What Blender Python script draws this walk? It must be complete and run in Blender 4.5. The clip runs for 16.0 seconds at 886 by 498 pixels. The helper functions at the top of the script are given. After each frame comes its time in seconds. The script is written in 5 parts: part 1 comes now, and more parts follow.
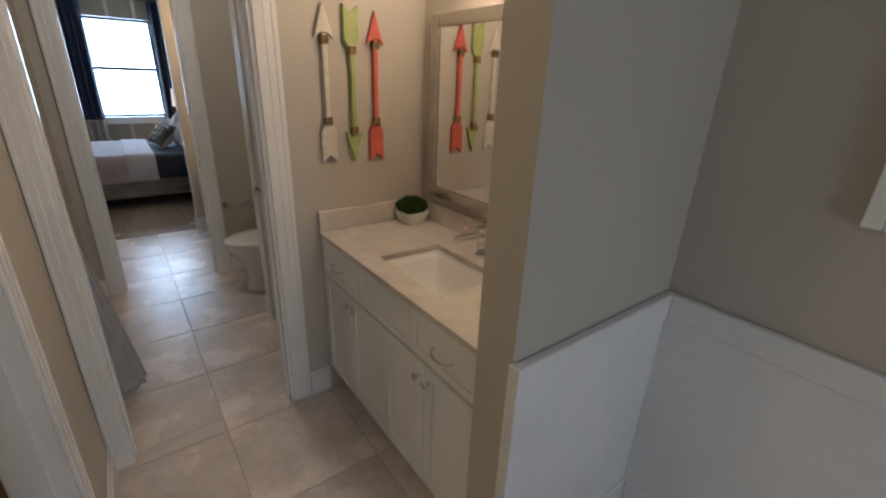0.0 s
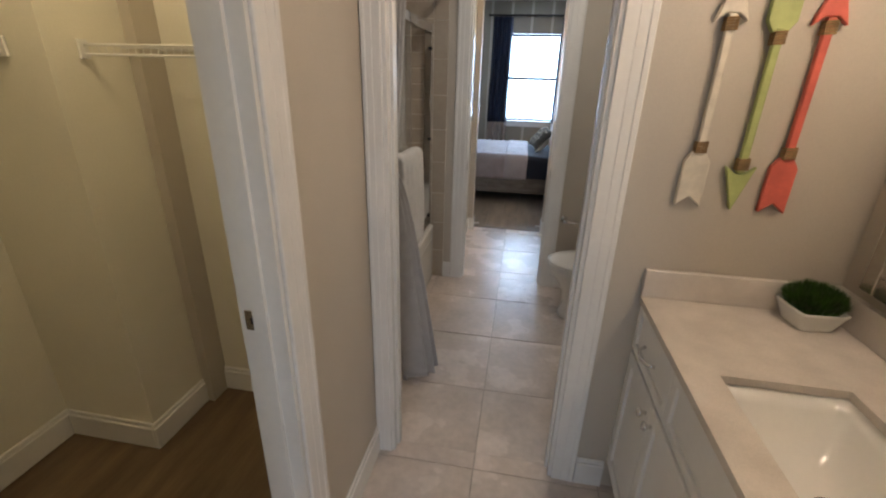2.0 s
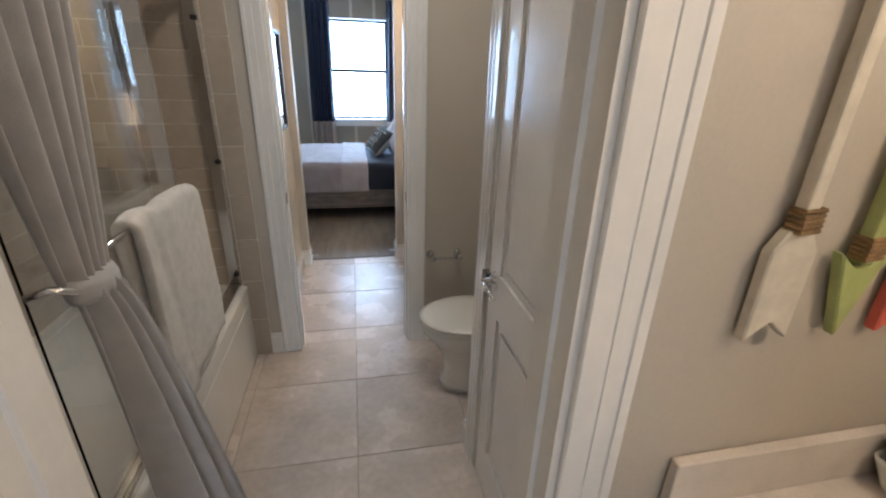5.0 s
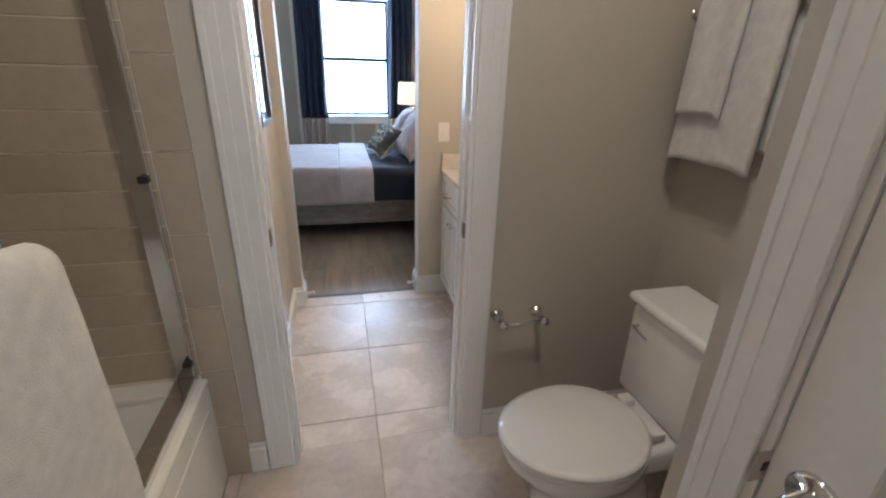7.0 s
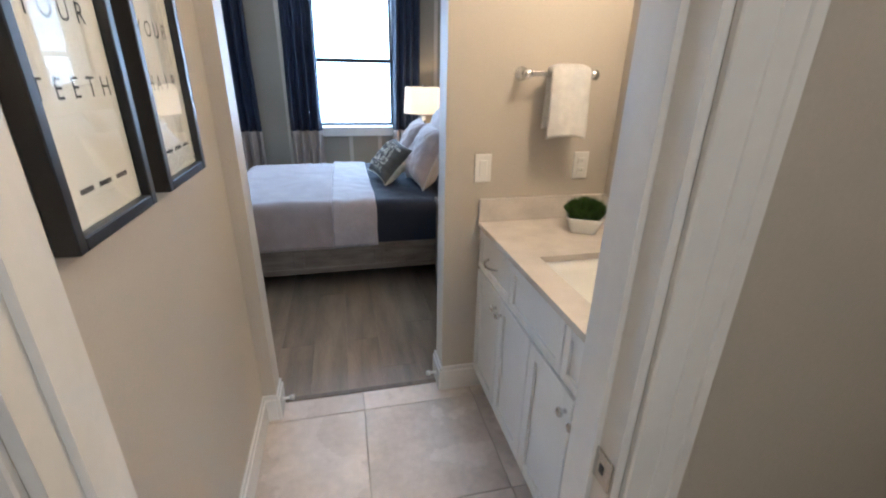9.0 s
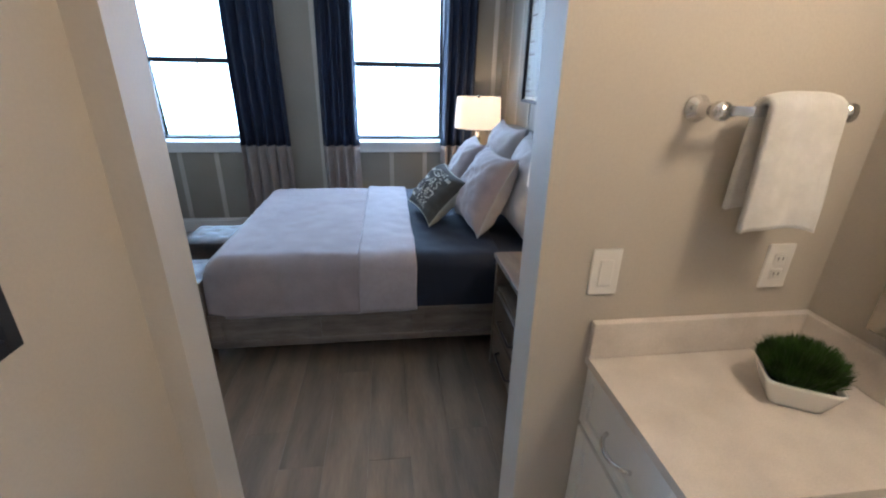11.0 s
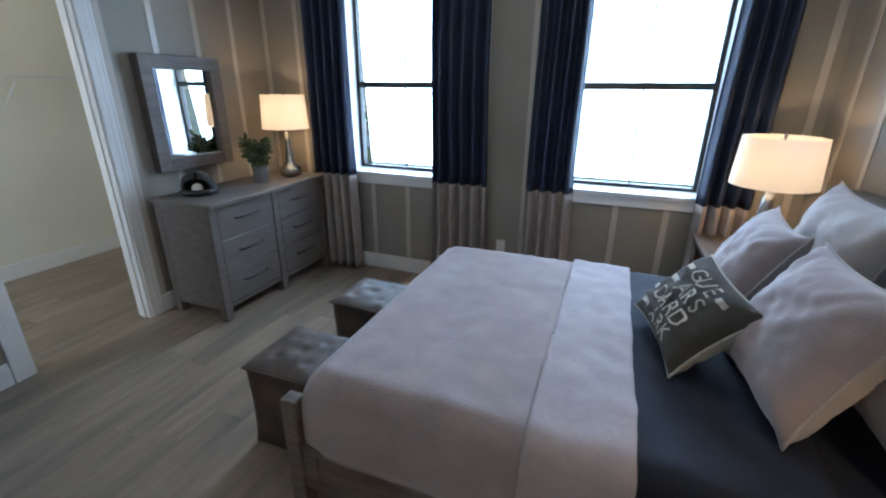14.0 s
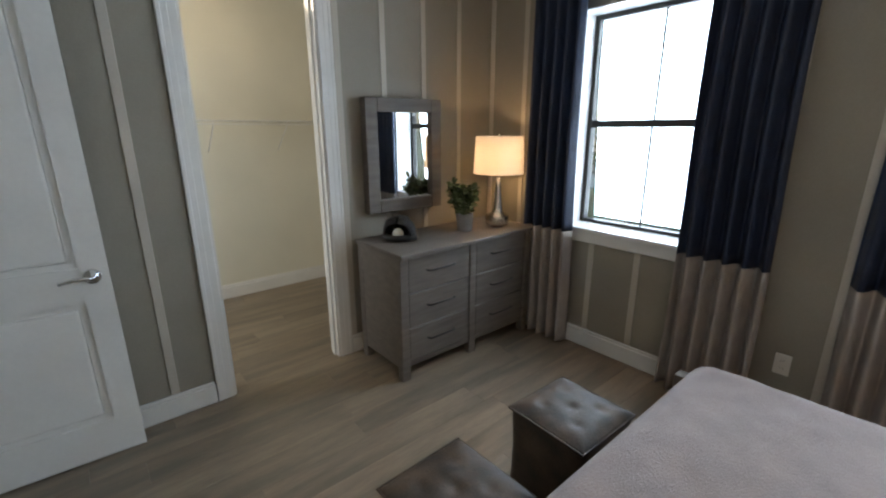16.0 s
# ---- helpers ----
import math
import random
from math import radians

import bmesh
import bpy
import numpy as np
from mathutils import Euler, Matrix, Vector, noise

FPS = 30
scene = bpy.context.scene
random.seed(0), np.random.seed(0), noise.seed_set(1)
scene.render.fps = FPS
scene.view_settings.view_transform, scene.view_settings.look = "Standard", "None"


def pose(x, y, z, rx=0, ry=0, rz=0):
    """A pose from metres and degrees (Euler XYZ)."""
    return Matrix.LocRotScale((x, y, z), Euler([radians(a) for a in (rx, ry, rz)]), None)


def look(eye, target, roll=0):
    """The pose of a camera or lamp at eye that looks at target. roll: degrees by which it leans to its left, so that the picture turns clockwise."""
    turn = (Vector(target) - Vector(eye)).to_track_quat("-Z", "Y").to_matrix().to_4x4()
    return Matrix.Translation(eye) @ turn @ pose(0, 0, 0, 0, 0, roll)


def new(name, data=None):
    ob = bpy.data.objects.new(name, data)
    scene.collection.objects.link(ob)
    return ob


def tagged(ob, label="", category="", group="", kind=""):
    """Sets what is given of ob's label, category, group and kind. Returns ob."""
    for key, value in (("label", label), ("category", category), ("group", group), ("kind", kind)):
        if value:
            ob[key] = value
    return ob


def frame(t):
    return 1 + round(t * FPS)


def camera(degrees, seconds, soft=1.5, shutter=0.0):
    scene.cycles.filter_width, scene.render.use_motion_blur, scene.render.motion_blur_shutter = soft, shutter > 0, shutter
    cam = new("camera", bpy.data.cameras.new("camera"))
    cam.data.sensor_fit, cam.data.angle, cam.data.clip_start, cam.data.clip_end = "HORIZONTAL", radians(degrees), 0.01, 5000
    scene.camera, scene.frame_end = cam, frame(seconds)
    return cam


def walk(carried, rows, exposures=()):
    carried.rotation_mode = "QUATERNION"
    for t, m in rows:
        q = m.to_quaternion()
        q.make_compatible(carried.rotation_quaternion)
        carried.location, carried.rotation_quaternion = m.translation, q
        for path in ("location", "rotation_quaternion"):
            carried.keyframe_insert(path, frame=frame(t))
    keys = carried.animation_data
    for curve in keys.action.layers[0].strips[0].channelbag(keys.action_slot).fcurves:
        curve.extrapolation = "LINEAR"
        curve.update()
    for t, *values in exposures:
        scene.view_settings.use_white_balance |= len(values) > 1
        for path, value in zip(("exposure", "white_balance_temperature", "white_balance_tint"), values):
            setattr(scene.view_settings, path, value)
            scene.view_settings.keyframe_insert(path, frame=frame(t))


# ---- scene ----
cam = camera(91.6, 16.0, soft=2.2)
PATH = [
    (0, (0.101, -0.037, 1.594), (1.228, 1.444, 0.862), 2.2),
    (0.5, (0.199, 0.138, 1.589), (1.028, 1.799, 0.846), 1.9),
    (1, (0.26, 0.266, 1.589), (0.706, 2.068, 0.845), 1.7),
    (1.5, (0.317, 0.372, 1.598), (0.356, 2.226, 0.85), 1.4),
    (2, (0.348, 0.432, 1.582), (0.035, 2.261, 0.836), 1.5),
    (2.5, (0.351, 0.525, 1.57), (-0.119, 2.32, 0.824), 1.4),
    (3, (0.312, 0.665, 1.586), (-0.132, 2.465, 0.836), 1.6),
    (3.5, (0.298, 0.842, 1.58), (0.134, 2.689, 0.83), 2.0),
    (4, (0.324, 1.01, 1.592), (0.48, 2.858, 0.843), 2.3),
    (6.5, (0.242, 2.137, 1.45), (0.683, 3.936, 0.695), 1.6),
    (7, (0.189, 2.377, 1.422), (0.62, 4.179, 0.67), 1.6),
    (7.5, (0.163, 2.631, 1.429), (0.603, 4.428, 0.669), 1.7),
    (8, (0.19, 2.89, 1.451), (0.633, 4.685, 0.688), 1.7),
    (8.5, (0.222, 3.123, 1.438), (0.658, 4.923, 0.685), 1.3),
    (11, (0.320, 4.175, 1.509), (0.560, 6.010, 0.751), 1.2),
    (11.5, (0.314, 4.386, 1.504), (0.43, 6.232, 0.743), 1.2),
    (12, (0.334, 4.611, 1.496), (0.249, 6.459, 0.737), 1.1),
    (12.5, (0.335, 4.806, 1.49), (0.043, 6.634, 0.733), 0.9),
    (13, (0.315, 4.971, 1.5), (-0.102, 6.777, 0.751), 0.8),
    (13.5, (0.288, 5.094, 1.518), (-0.218, 6.883, 0.779), 0.8),
    (14, (0.281, 5.264, 1.539), (-0.394, 7.014, 0.844), 0.5),
    (14.5, (0.222, 5.42, 1.545), (-0.698, 7.065, 0.876), 0.3),
    (15, (0.111, 5.564, 1.553), (-1.019, 7.083, 0.909), 0.2),
    (15.5, (0.033, 5.696, 1.551), (-1.247, 7.117, 0.966), 0.0),
    (16, (-0.072, 5.839, 1.543), (-1.544, 7.081, 1.005), -0.2),
]
walk(cam, [(t, look(eye, target, roll)) for t, eye, target, roll in PATH], exposures=((0.0, -0.42, 6150, 12), (1.5, -0.13, 6150, 12), (3.5, 0.05, 5800, 10), (6.5, 0.40, 5850, 11), (8.5, 0.42, 5700, 10), (11.0, 0.05, 5550, 11), (12.5, -0.06, 5500, 11), (14.0, -0.25, 6000, 11), (16.0, -0.42, 7600, 13)))

# ---- world, sun, large lights ----
world = bpy.data.worlds.new("sky")
scene.world = world
world.use_nodes = True
wn = world.node_tree.nodes
sky = wn.new("ShaderNodeTexSky")
sky.sky_type = "NISHITA"
sky.sun_disc = False
sky.sun_elevation, sky.sun_rotation = radians(48), radians(165)
world.node_tree.links.new(sky.outputs[0], wn["Background"].inputs[0])
wn["Background"].inputs[1].default_value = 0.12


def lamp(name, kind, m, power, colour, size=0.1, size_y=None, angle=None):
    data = bpy.data.lights.new(name, kind)
    data.energy, data.color = power, colour
    if kind == "AREA":
        data.size = size
        if size_y:
            data.shape, data.size_y = "RECTANGLE", size_y
    elif kind == "SUN":
        data.angle = angle
    else:
        data.shadow_soft_size = size
    ob = new(name, data)
    ob.matrix_world = m
    return ob


WARM, DAY = (1.0, 0.78, 0.52), (0.54, 0.75, 1.0)
lamp("sun", "SUN", look((0, -20, 24), (4, 0, 0)), 3.2, (1, 0.95, 0.87), angle=radians(0.5))
# sky light by the two bedroom windows and an added, unseen doorway behind the start
lamp("window_light", "AREA", look((-1.39, 8.80, 1.57), (-1.39, 5, 1.2)), 58, DAY, 0.88, 1.36)
lamp("window_light", "AREA", look((0.42, 8.80, 1.57), (0.42, 5, 1.2)), 58, DAY, 0.88, 1.36)
lamp("hall_daylight", "AREA", look((0.55, -2.35, 1.3), (0.55, 0, 1.2)), 17, (0.74, 0.86, 1.0), 0.8, 1.9)
lamp("vanity_bulbs", "POINT", pose(1.20, 1.25, 2.12), 20, (1.0, 0.76, 0.52), 0.10)
lamp("vanity_bulbs", "POINT", pose(1.20, 4.40, 2.12), 27, (1.0, 0.75, 0.48), 0.10)
# unseen fill under the bath ceiling, added to brighten that room
lamp("bath_fill_light", "AREA", look((0.55, 2.85, 2.66), (0.55, 2.85, 0)), 9.0, (1, 0.87, 0.70), 0.24)
lamp("closet_bulb", "POINT", pose(-0.75, 1.3, 2.5), 15, (1, 0.76, 0.42), 0.08)
lamp("closet_bulb", "POINT", pose(-3.5, 6.6, 2.5), 8, (1, 0.88, 0.68), 0.08)
# cool fill added inside the walk-in closet, which has no window
lamp("closet_cool_fill", "AREA", look((-3.4, 5.25, 1.4), (-3.6, 8, 0.8)), 24, (0.74, 0.87, 1.0), 0.7, 1.2)
lamp("downlight_bulb", "AREA", look((0.15, 7.3, 2.70), (0.15, 7.3, 0)), 5, (1, 0.82, 0.6), 0.12)


# ---- materials ----
def material(name, colour, rough=0.5, metal=0.0, vary=0.08, scale=6.0, bump=0.0, bump_scale=80.0, second=None,
             stretch=(1, 1, 1), piece=0.0, coat=0.0, sheen=0.0, emit=0.0, detail=6.0, space="pos"):
    m = bpy.data.materials.new(name)
    m.use_nodes = True
    nt = m.node_tree
    n, link = nt.nodes, nt.links.new
    b = n["Principled BSDF"]
    if space == "pos":
        src = n.new("ShaderNodeNewGeometry").outputs["Position"]
    else:
        src = n.new("ShaderNodeTexCoord").outputs["Object"]
    mp = n.new("ShaderNodeMapping")
    mp.inputs["Scale"].default_value = stretch
    link(src, mp.inputs[0])
    vec = mp.outputs[0]
    info = n.new("ShaderNodeObjectInfo")
    if piece:
        off = n.new("ShaderNodeVectorMath")
        off.operation = "MULTIPLY_ADD"
        comb = n.new("ShaderNodeCombineXYZ")
        for k in range(3):
            link(info.outputs["Random"], comb.inputs[k])
        link(comb.outputs[0], off.inputs[0])
        off.inputs[1].default_value = (31, 17, 23)
        link(vec, off.inputs[2])
        vec = off.outputs[0]
    big = n.new("ShaderNodeTexNoise")
    big.inputs["Scale"].default_value, big.inputs["Detail"].default_value = scale, detail
    fine = n.new("ShaderNodeTexNoise")
    fine.inputs["Scale"].default_value, fine.inputs["Detail"].default_value = bump_scale, 3
    link(vec, big.inputs[0])
    link(vec, fine.inputs[0])
    dark = [c * (1 - 2.2 * vary) for c in colour] if second is None else second
    mix = n.new("ShaderNodeMix")
    mix.data_type = "RGBA"
    ramp = n.new("ShaderNodeMapRange")
    ramp.inputs[1].default_value, ramp.inputs[2].default_value = 0.32, 0.68
    link(big.outputs[0], ramp.inputs[0])
    link(ramp.outputs[0], mix.inputs[0])
    mix.inputs[6].default_value = (*dark, 1)
    mix.inputs[7].default_value = (*[min(1, c * (1 + 0.4 * vary)) for c in colour], 1)
    grain = n.new("ShaderNodeMix")
    grain.data_type, grain.blend_type = "RGBA", "MULTIPLY"
    grain.inputs[0].default_value = min(1, vary * 2.5)
    link(mix.outputs[2], grain.inputs[6])
    fr = n.new("ShaderNodeMapRange")
    fr.inputs[1].default_value, fr.inputs[2].default_value, fr.inputs[3].default_value, fr.inputs[4].default_value = 0.3, 0.7, 0.6, 1.15
    link(fine.outputs[0], fr.inputs[0])
    link(fr.outputs[0], grain.inputs[7])
    out = grain.outputs[2]
    if piece:
        hsv = n.new("ShaderNodeHueSaturation")
        pr = n.new("ShaderNodeMapRange")
        pr.inputs[3].default_value, pr.inputs[4].default_value = 1 - piece, 1 + piece
        link(info.outputs["Random"], pr.inputs[0])
        link(pr.outputs[0], hsv.inputs["Value"])
        link(out, hsv.inputs["Color"])
        out = hsv.outputs[0]
    link(out, b.inputs["Base Color"])
    rr = n.new("ShaderNodeMapRange")
    rr.inputs[3].default_value, rr.inputs[4].default_value = max(0.02, rough * 0.85), min(1, rough * 1.15)
    link(big.outputs[0], rr.inputs[0])
    link(rr.outputs[0], b.inputs["Roughness"])
    b.inputs["Metallic"].default_value = metal
    b.inputs["Coat Weight"].default_value = coat
    b.inputs["Sheen Weight"].default_value = sheen
    if emit:
        link(out, b.inputs["Emission Color"])
        b.inputs["Emission Strength"].default_value = emit
    if bump:
        bp = n.new("ShaderNodeBump")
        bp.inputs["Strength"].default_value, bp.inputs["Distance"].default_value = bump, 0.004
        link(fine.outputs[0], bp.inputs["Height"])
        link(bp.outputs[0], b.inputs["Normal"])
    return m


def glassy(name, colour, rough=0.0, ior=1.45):
    m = bpy.data.materials.new(name)
    m.use_nodes = True
    b = m.node_tree.nodes["Principled BSDF"]
    b.inputs["Base Color"].default_value = (*colour, 1)
    b.inputs["Roughness"].default_value, b.inputs["IOR"].default_value = rough, ior
    b.inputs["Transmission Weight"].default_value = 1.0
    return m


PAINT = material("greige_wall_paint", (0.50, 0.455, 0.39), 0.55, vary=0.03, scale=2, bump=0.12, bump_scale=140)
TAUPE = material("taupe_wall_paint", (0.30, 0.27, 0.225), 0.6, vary=0.05, scale=2, bump=0.15, bump_scale=120)
BATTEN = material("satin_batten_paint", (0.54, 0.49, 0.43), 0.22, vary=0.04, scale=3, bump=0.1, bump_scale=90)
CREAM = material("cream_closet_paint", (0.74, 0.71, 0.61), 0.6, vary=0.03, scale=2, bump=0.15, bump_scale=120)
TRIM = material("white_trim_paint", (0.78, 0.77, 0.75), 0.22, vary=0.025, scale=5, bump=0.06, bump_scale=50, coat=0.2)
CEIL = material("white_ceiling_paint", (0.78, 0.77, 0.74), 0.8, vary=0.03, scale=4, bump=0.5, bump_scale=60)
TILE = material("porcelain_floor_tile", (0.66, 0.585, 0.535), 0.27, vary=0.10, scale=3.4, bump=0.05, bump_scale=30, second=(0.50, 0.44, 0.395), piece=0.05, detail=9)
GROUT = material("beige_grout", (0.44, 0.395, 0.34), 0.85, vary=0.1, scale=20, bump=0.4, bump_scale=200)
PLANK = material("grey_oak_plank", (0.262, 0.200, 0.143), 0.40, vary=0.11, scale=2.2, bump=0.12, bump_scale=24, second=(0.155, 0.122, 0.092), stretch=(6, 0.8, 6), piece=0.13, detail=8)
WALLTILE = material("taupe_shower_tile", (0.47, 0.405, 0.33), 0.2, vary=0.05, scale=3, bump=0.03, bump_scale=30, piece=0.03)
CLOSETWOOD = material("brown_closet_plank", (0.17, 0.115, 0.065), 0.45, vary=0.14, scale=2.2, bump=0.12, bump_scale=24, second=(0.10, 0.066, 0.038), stretch=(6, 0.8, 6), detail=8)
WALLGROUT = material("pale_wall_grout", (0.74, 0.69, 0.60), 0.8, vary=0.05, scale=20)

# ---- helpers for meshes ----
def link_mesh(name, bm, mat, parent=None, label="", smooth=False):
    me = bpy.data.meshes.new(name)
    bmesh.ops.recalc_face_normals(bm, faces=bm.faces[:])
    bm.to_mesh(me)
    bm.free()
    me.materials.append(mat)
    if smooth:
        me.polygons.foreach_set("use_smooth", [True] * len(me.polygons))
    ob = new(name, me)
    if parent is not None:
        ob.parent = parent
    if label:
        ob["label"] = label
    return ob


def part(name, bm, mat, parent, label="", smooth=False):
    return link_mesh(name, bm, mat, parent, label, smooth)


def thing(name, m, label, category, group=""):
    ob = new(name)
    ob.empty_display_size = 0.1
    ob.matrix_world = m
    return tagged(ob, label, category, group)


def bx(bm, x0, x1, y0, y1, z0, z1, bev=0.0, seg=2):
    m = Matrix.Translation(((x0 + x1) / 2, (y0 + y1) / 2, (z0 + z1) / 2)) @ Matrix.Diagonal((abs(x1 - x0), abs(y1 - y0), abs(z1 - z0), 1))
    r = bmesh.ops.create_cube(bm, size=1, matrix=m)
    if bev:
        edges = list({e for v in r["verts"] for e in v.link_edges})
        bmesh.ops.bevel(bm, geom=edges, offset=bev, segments=seg, affect="EDGES", profile=0.5)
    return bm


def box(x0, x1, y0, y1, z0, z1, bev=0.0, seg=2):
    return bx(bmesh.new(), x0, x1, y0, y1, z0, z1, bev, seg)


def lathe(profile, seg=32, bm=None, m=None):
    bm = bm or bmesh.new()
    m = m or Matrix()
    rings = []
    for r, z in profile:
        rings.append([bm.verts.new(m @ Vector((r * math.cos(a * math.tau / seg), r * math.sin(a * math.tau / seg), z))) for a in range(seg)])
    for lo, hi in zip(rings, rings[1:]):
        for a in range(seg):
            bm.faces.new((lo[a], lo[(a + 1) % seg], hi[(a + 1) % seg], hi[a]))
    if profile[0][0] > 1e-4:
        bm.faces.new(rings[0][::-1])
    if profile[-1][0] > 1e-4:
        bm.faces.new(rings[-1])
    return bm


def tube(points, r, seg=10, bm=None):
    bm = bm or bmesh.new()
    pts = [Vector(p) for p in points]
    rings = []
    for i, p in enumerate(pts):
        d = (pts[min(i + 1, len(pts) - 1)] - pts[max(i - 1, 0)]).normalized()
        side = d.cross(Vector((0, 0, 1)))
        if side.length < 0.05:
            side = d.cross(Vector((1, 0, 0)))
        side.normalize()
        up = side.cross(d)
        rings.append([bm.verts.new(p + r * (math.cos(a * math.tau / seg) * side + math.sin(a * math.tau / seg) * up)) for a in range(seg)])
    for lo, hi in zip(rings, rings[1:]):
        for a in range(seg):
            bm.faces.new((lo[a], lo[(a + 1) % seg], hi[(a + 1) % seg], hi[a]))
    bm.faces.new(rings[0][::-1])
    bm.faces.new(rings[-1])
    return bm


def sheet(f, nu, nv, bm=None, close=False):
    bm = bm or bmesh.new()
    g = [[bm.verts.new(f(u / nu, v / nv)) for v in range(nv + 1)] for u in range(nu + (0 if close else 1))]
    k = len(g)
    for u in range(nu):
        for v in range(nv):
            bm.faces.new((g[u][v], g[(u + 1) % k][v], g[(u + 1) % k][v + 1], g[u][v + 1]))
    return bm


def thick(ob, t):
    s = ob.modifiers.new("thickness", "SOLIDIFY")
    s.thickness, s.offset = t, 0
    return ob


def structure(name, bm, mat, label, smooth=False):
    return tagged(link_mesh(name, bm, mat, None, "", smooth), label, name.split("_")[0], "", "structure")


# ---- the shell ----
H = 2.74            # ceiling
EX = 1.38           # east wall of the bath rooms
BX = 1.41           # east wall of the bedroom
AX, VX = -0.172, -0.165   # west walls of the first and the second vanity room
WX = -2.62          # west wall of the bedroom
NY = 8.48           # window wall
D1 = (-0.105, 0.598)    # door between first vanity room and bath
D2 = (-0.060, 0.600)    # door between bath and second vanity room
OP = (-0.108, 0.648)    # opening to the bedroom
DH = 2.42
C1 = (0.583, 1.258)      # closet door by the start
C2 = (6.340, 7.045)     # bedroom closet door
WIN = ((-1.84, -0.94), (-0.03, 0.87))
WZ = (0.865, 2.265)


def wall_run(name, axis, p0, p1, a, b, holes, mat, label):
    """A wall between p0 and p1 across its axis, from a to b along it, with holes (from, to, bottom, top)."""
    bm = bmesh.new()
    def blk(s, e, z0, z1):
        if e - s > 1e-4 and z1 - z0 > 1e-4:
            if axis == "x":
                bx(bm, s, e, p0, p1, z0, z1)
            else:
                bx(bm, p0, p1, s, e, z0, z1)
    at = a
    for s, e, z0, z1 in sorted(holes):
        blk(at, s, 0, H)
        blk(s, e, 0, z0)
        blk(s, e, z1, H)
        at = e
    blk(at, b, 0, H)
    return structure(name, bm, mat, label)


wall_run("wall_wing", "x", 0.545, 0.675, 0.770, 1.505, [], PAINT, "greige painted wing wall beside the vanity")
wall_run("wall_alcove", "y", 1.505, 1.62, -2.5, 0.675, [], PAINT, "greige painted wall above white wainscot")
# unseen closing wall; its doorway is added to let daylight in
wall_run("wall_south", "x", -2.62, -2.5, -1.75, 1.62, [(0.1, 1.0, 0.0, 2.05)], PAINT, "unseen greige painted wall with an added doorway for daylight")
wall_run("wall_west_hall", "y", AX - 0.115, AX, -2.5, 1.852, [(C1[0], C1[1], 0, DH)], PAINT, "greige painted wall with a closet doorway")
wall_run("wall_arrows", "x", 1.852, 1.967, -0.45, EX, [(D1[0], D1[1], 0, DH)], PAINT, "greige painted wall with wooden arrows and a doorway")
wall_run("wall_east_bath", "y", EX, EX + 0.115, 0.675, 5.145, [], PAINT, "greige painted wall behind vanities and toilet")
wall_run("wall_toilet_wing", "x", 2.775, 2.86, 0.755, EX, [], PAINT, "short greige wing wall beside the toilet")
wall_run("wall_linen", "y", 0.755, 0.87, 1.967, 2.775, [(2.115, 2.73, 0, DH)], PAINT, "greige painted wall with a linen closet door")
wall_run("wall_bath_north", "x", 3.712, 3.827, -1.2, EX, [(D2[0], D2[1], 0, DH)], PAINT, "greige painted wall with a cased doorway")
wall_run("wall_tub_back", "y", -1.2, -1.085, 1.967, 3.712, [], PAINT, "wall behind the bathtub")
wall_run("wall_tub_south", "x", 2.157, 2.19, -1.085, -0.30, [], PAINT, "wall at the end of the bathtub")
wall_run("wall_tub_return", "y", -0.45, -0.30, 1.967, 2.19, [], PAINT, "greige painted wall return beside the bathtub")
wall_run("wall_pictures", "y", VX - 0.115, VX, 3.827, 4.975, [], PAINT, "greige painted wall with framed pictures")
wall_run("wall_stub", "x", 4.975, 5.088, VX - 0.115, OP[0], [], PAINT, "short greige painted wall stub beside the passage")
wall_run("wall_opening", "x", 5.02, 5.145, OP[0], EX, [(OP[0], OP[1], 0, 2.42)], PAINT, "greige painted wall with an open passage to the bedroom")
wall_run("wall_bedroom_south", "x", 5.026, 5.149, WX - 0.115, VX - 0.118, [], TAUPE, "taupe painted bedroom wall")
wall_run("wall_bedroom_east", "y", BX, BX + 0.13, 5.145, NY + 0.26, [], TAUPE, "taupe bedroom wall with pale vertical battens")
wall_run("wall_bedroom_west", "y", WX - 0.115, WX, 5.149, NY + 0.26, [(C2[0], C2[1], 0, DH)], TAUPE, "taupe bedroom wall with pale vertical battens and a closet doorway")
wall_run("wall_windows", "x", NY, NY + 0.26, WX, BX, [(s, e, WZ[0], WZ[1]) for s, e in WIN], TAUPE, "taupe bedroom wall with two deep-set windows")
# first closet
cl = bmesh.new()
bx(cl, -1.72, -1.585, -0.2, 1.66, 0, H)
bx(cl, -1.72, -1.133, 1.66, 2.156, 0, H)
bx(cl, -1.133, -0.451, 2.085, 2.156, 0, H)
bx(cl, -1.72, AX - 0.115, -0.32, -0.2, 0, H)
structure("wall_closet_1", cl, CREAM, "cream closet walls with a boxed-out corner")
cl = bmesh.new()
bx(cl, AX - 0.121, AX - 0.115, -0.2, C1[0] - 0.07, 0, H)
bx(cl, AX - 0.121, AX - 0.115, C1[1] + 0.07, 1.852, 0, H)
bx(cl, -0.456, -0.4505, 1.967, 2.085, 0, H)
structure("wall_closet_2", cl, CREAM, "cream inner face of the closet wall")
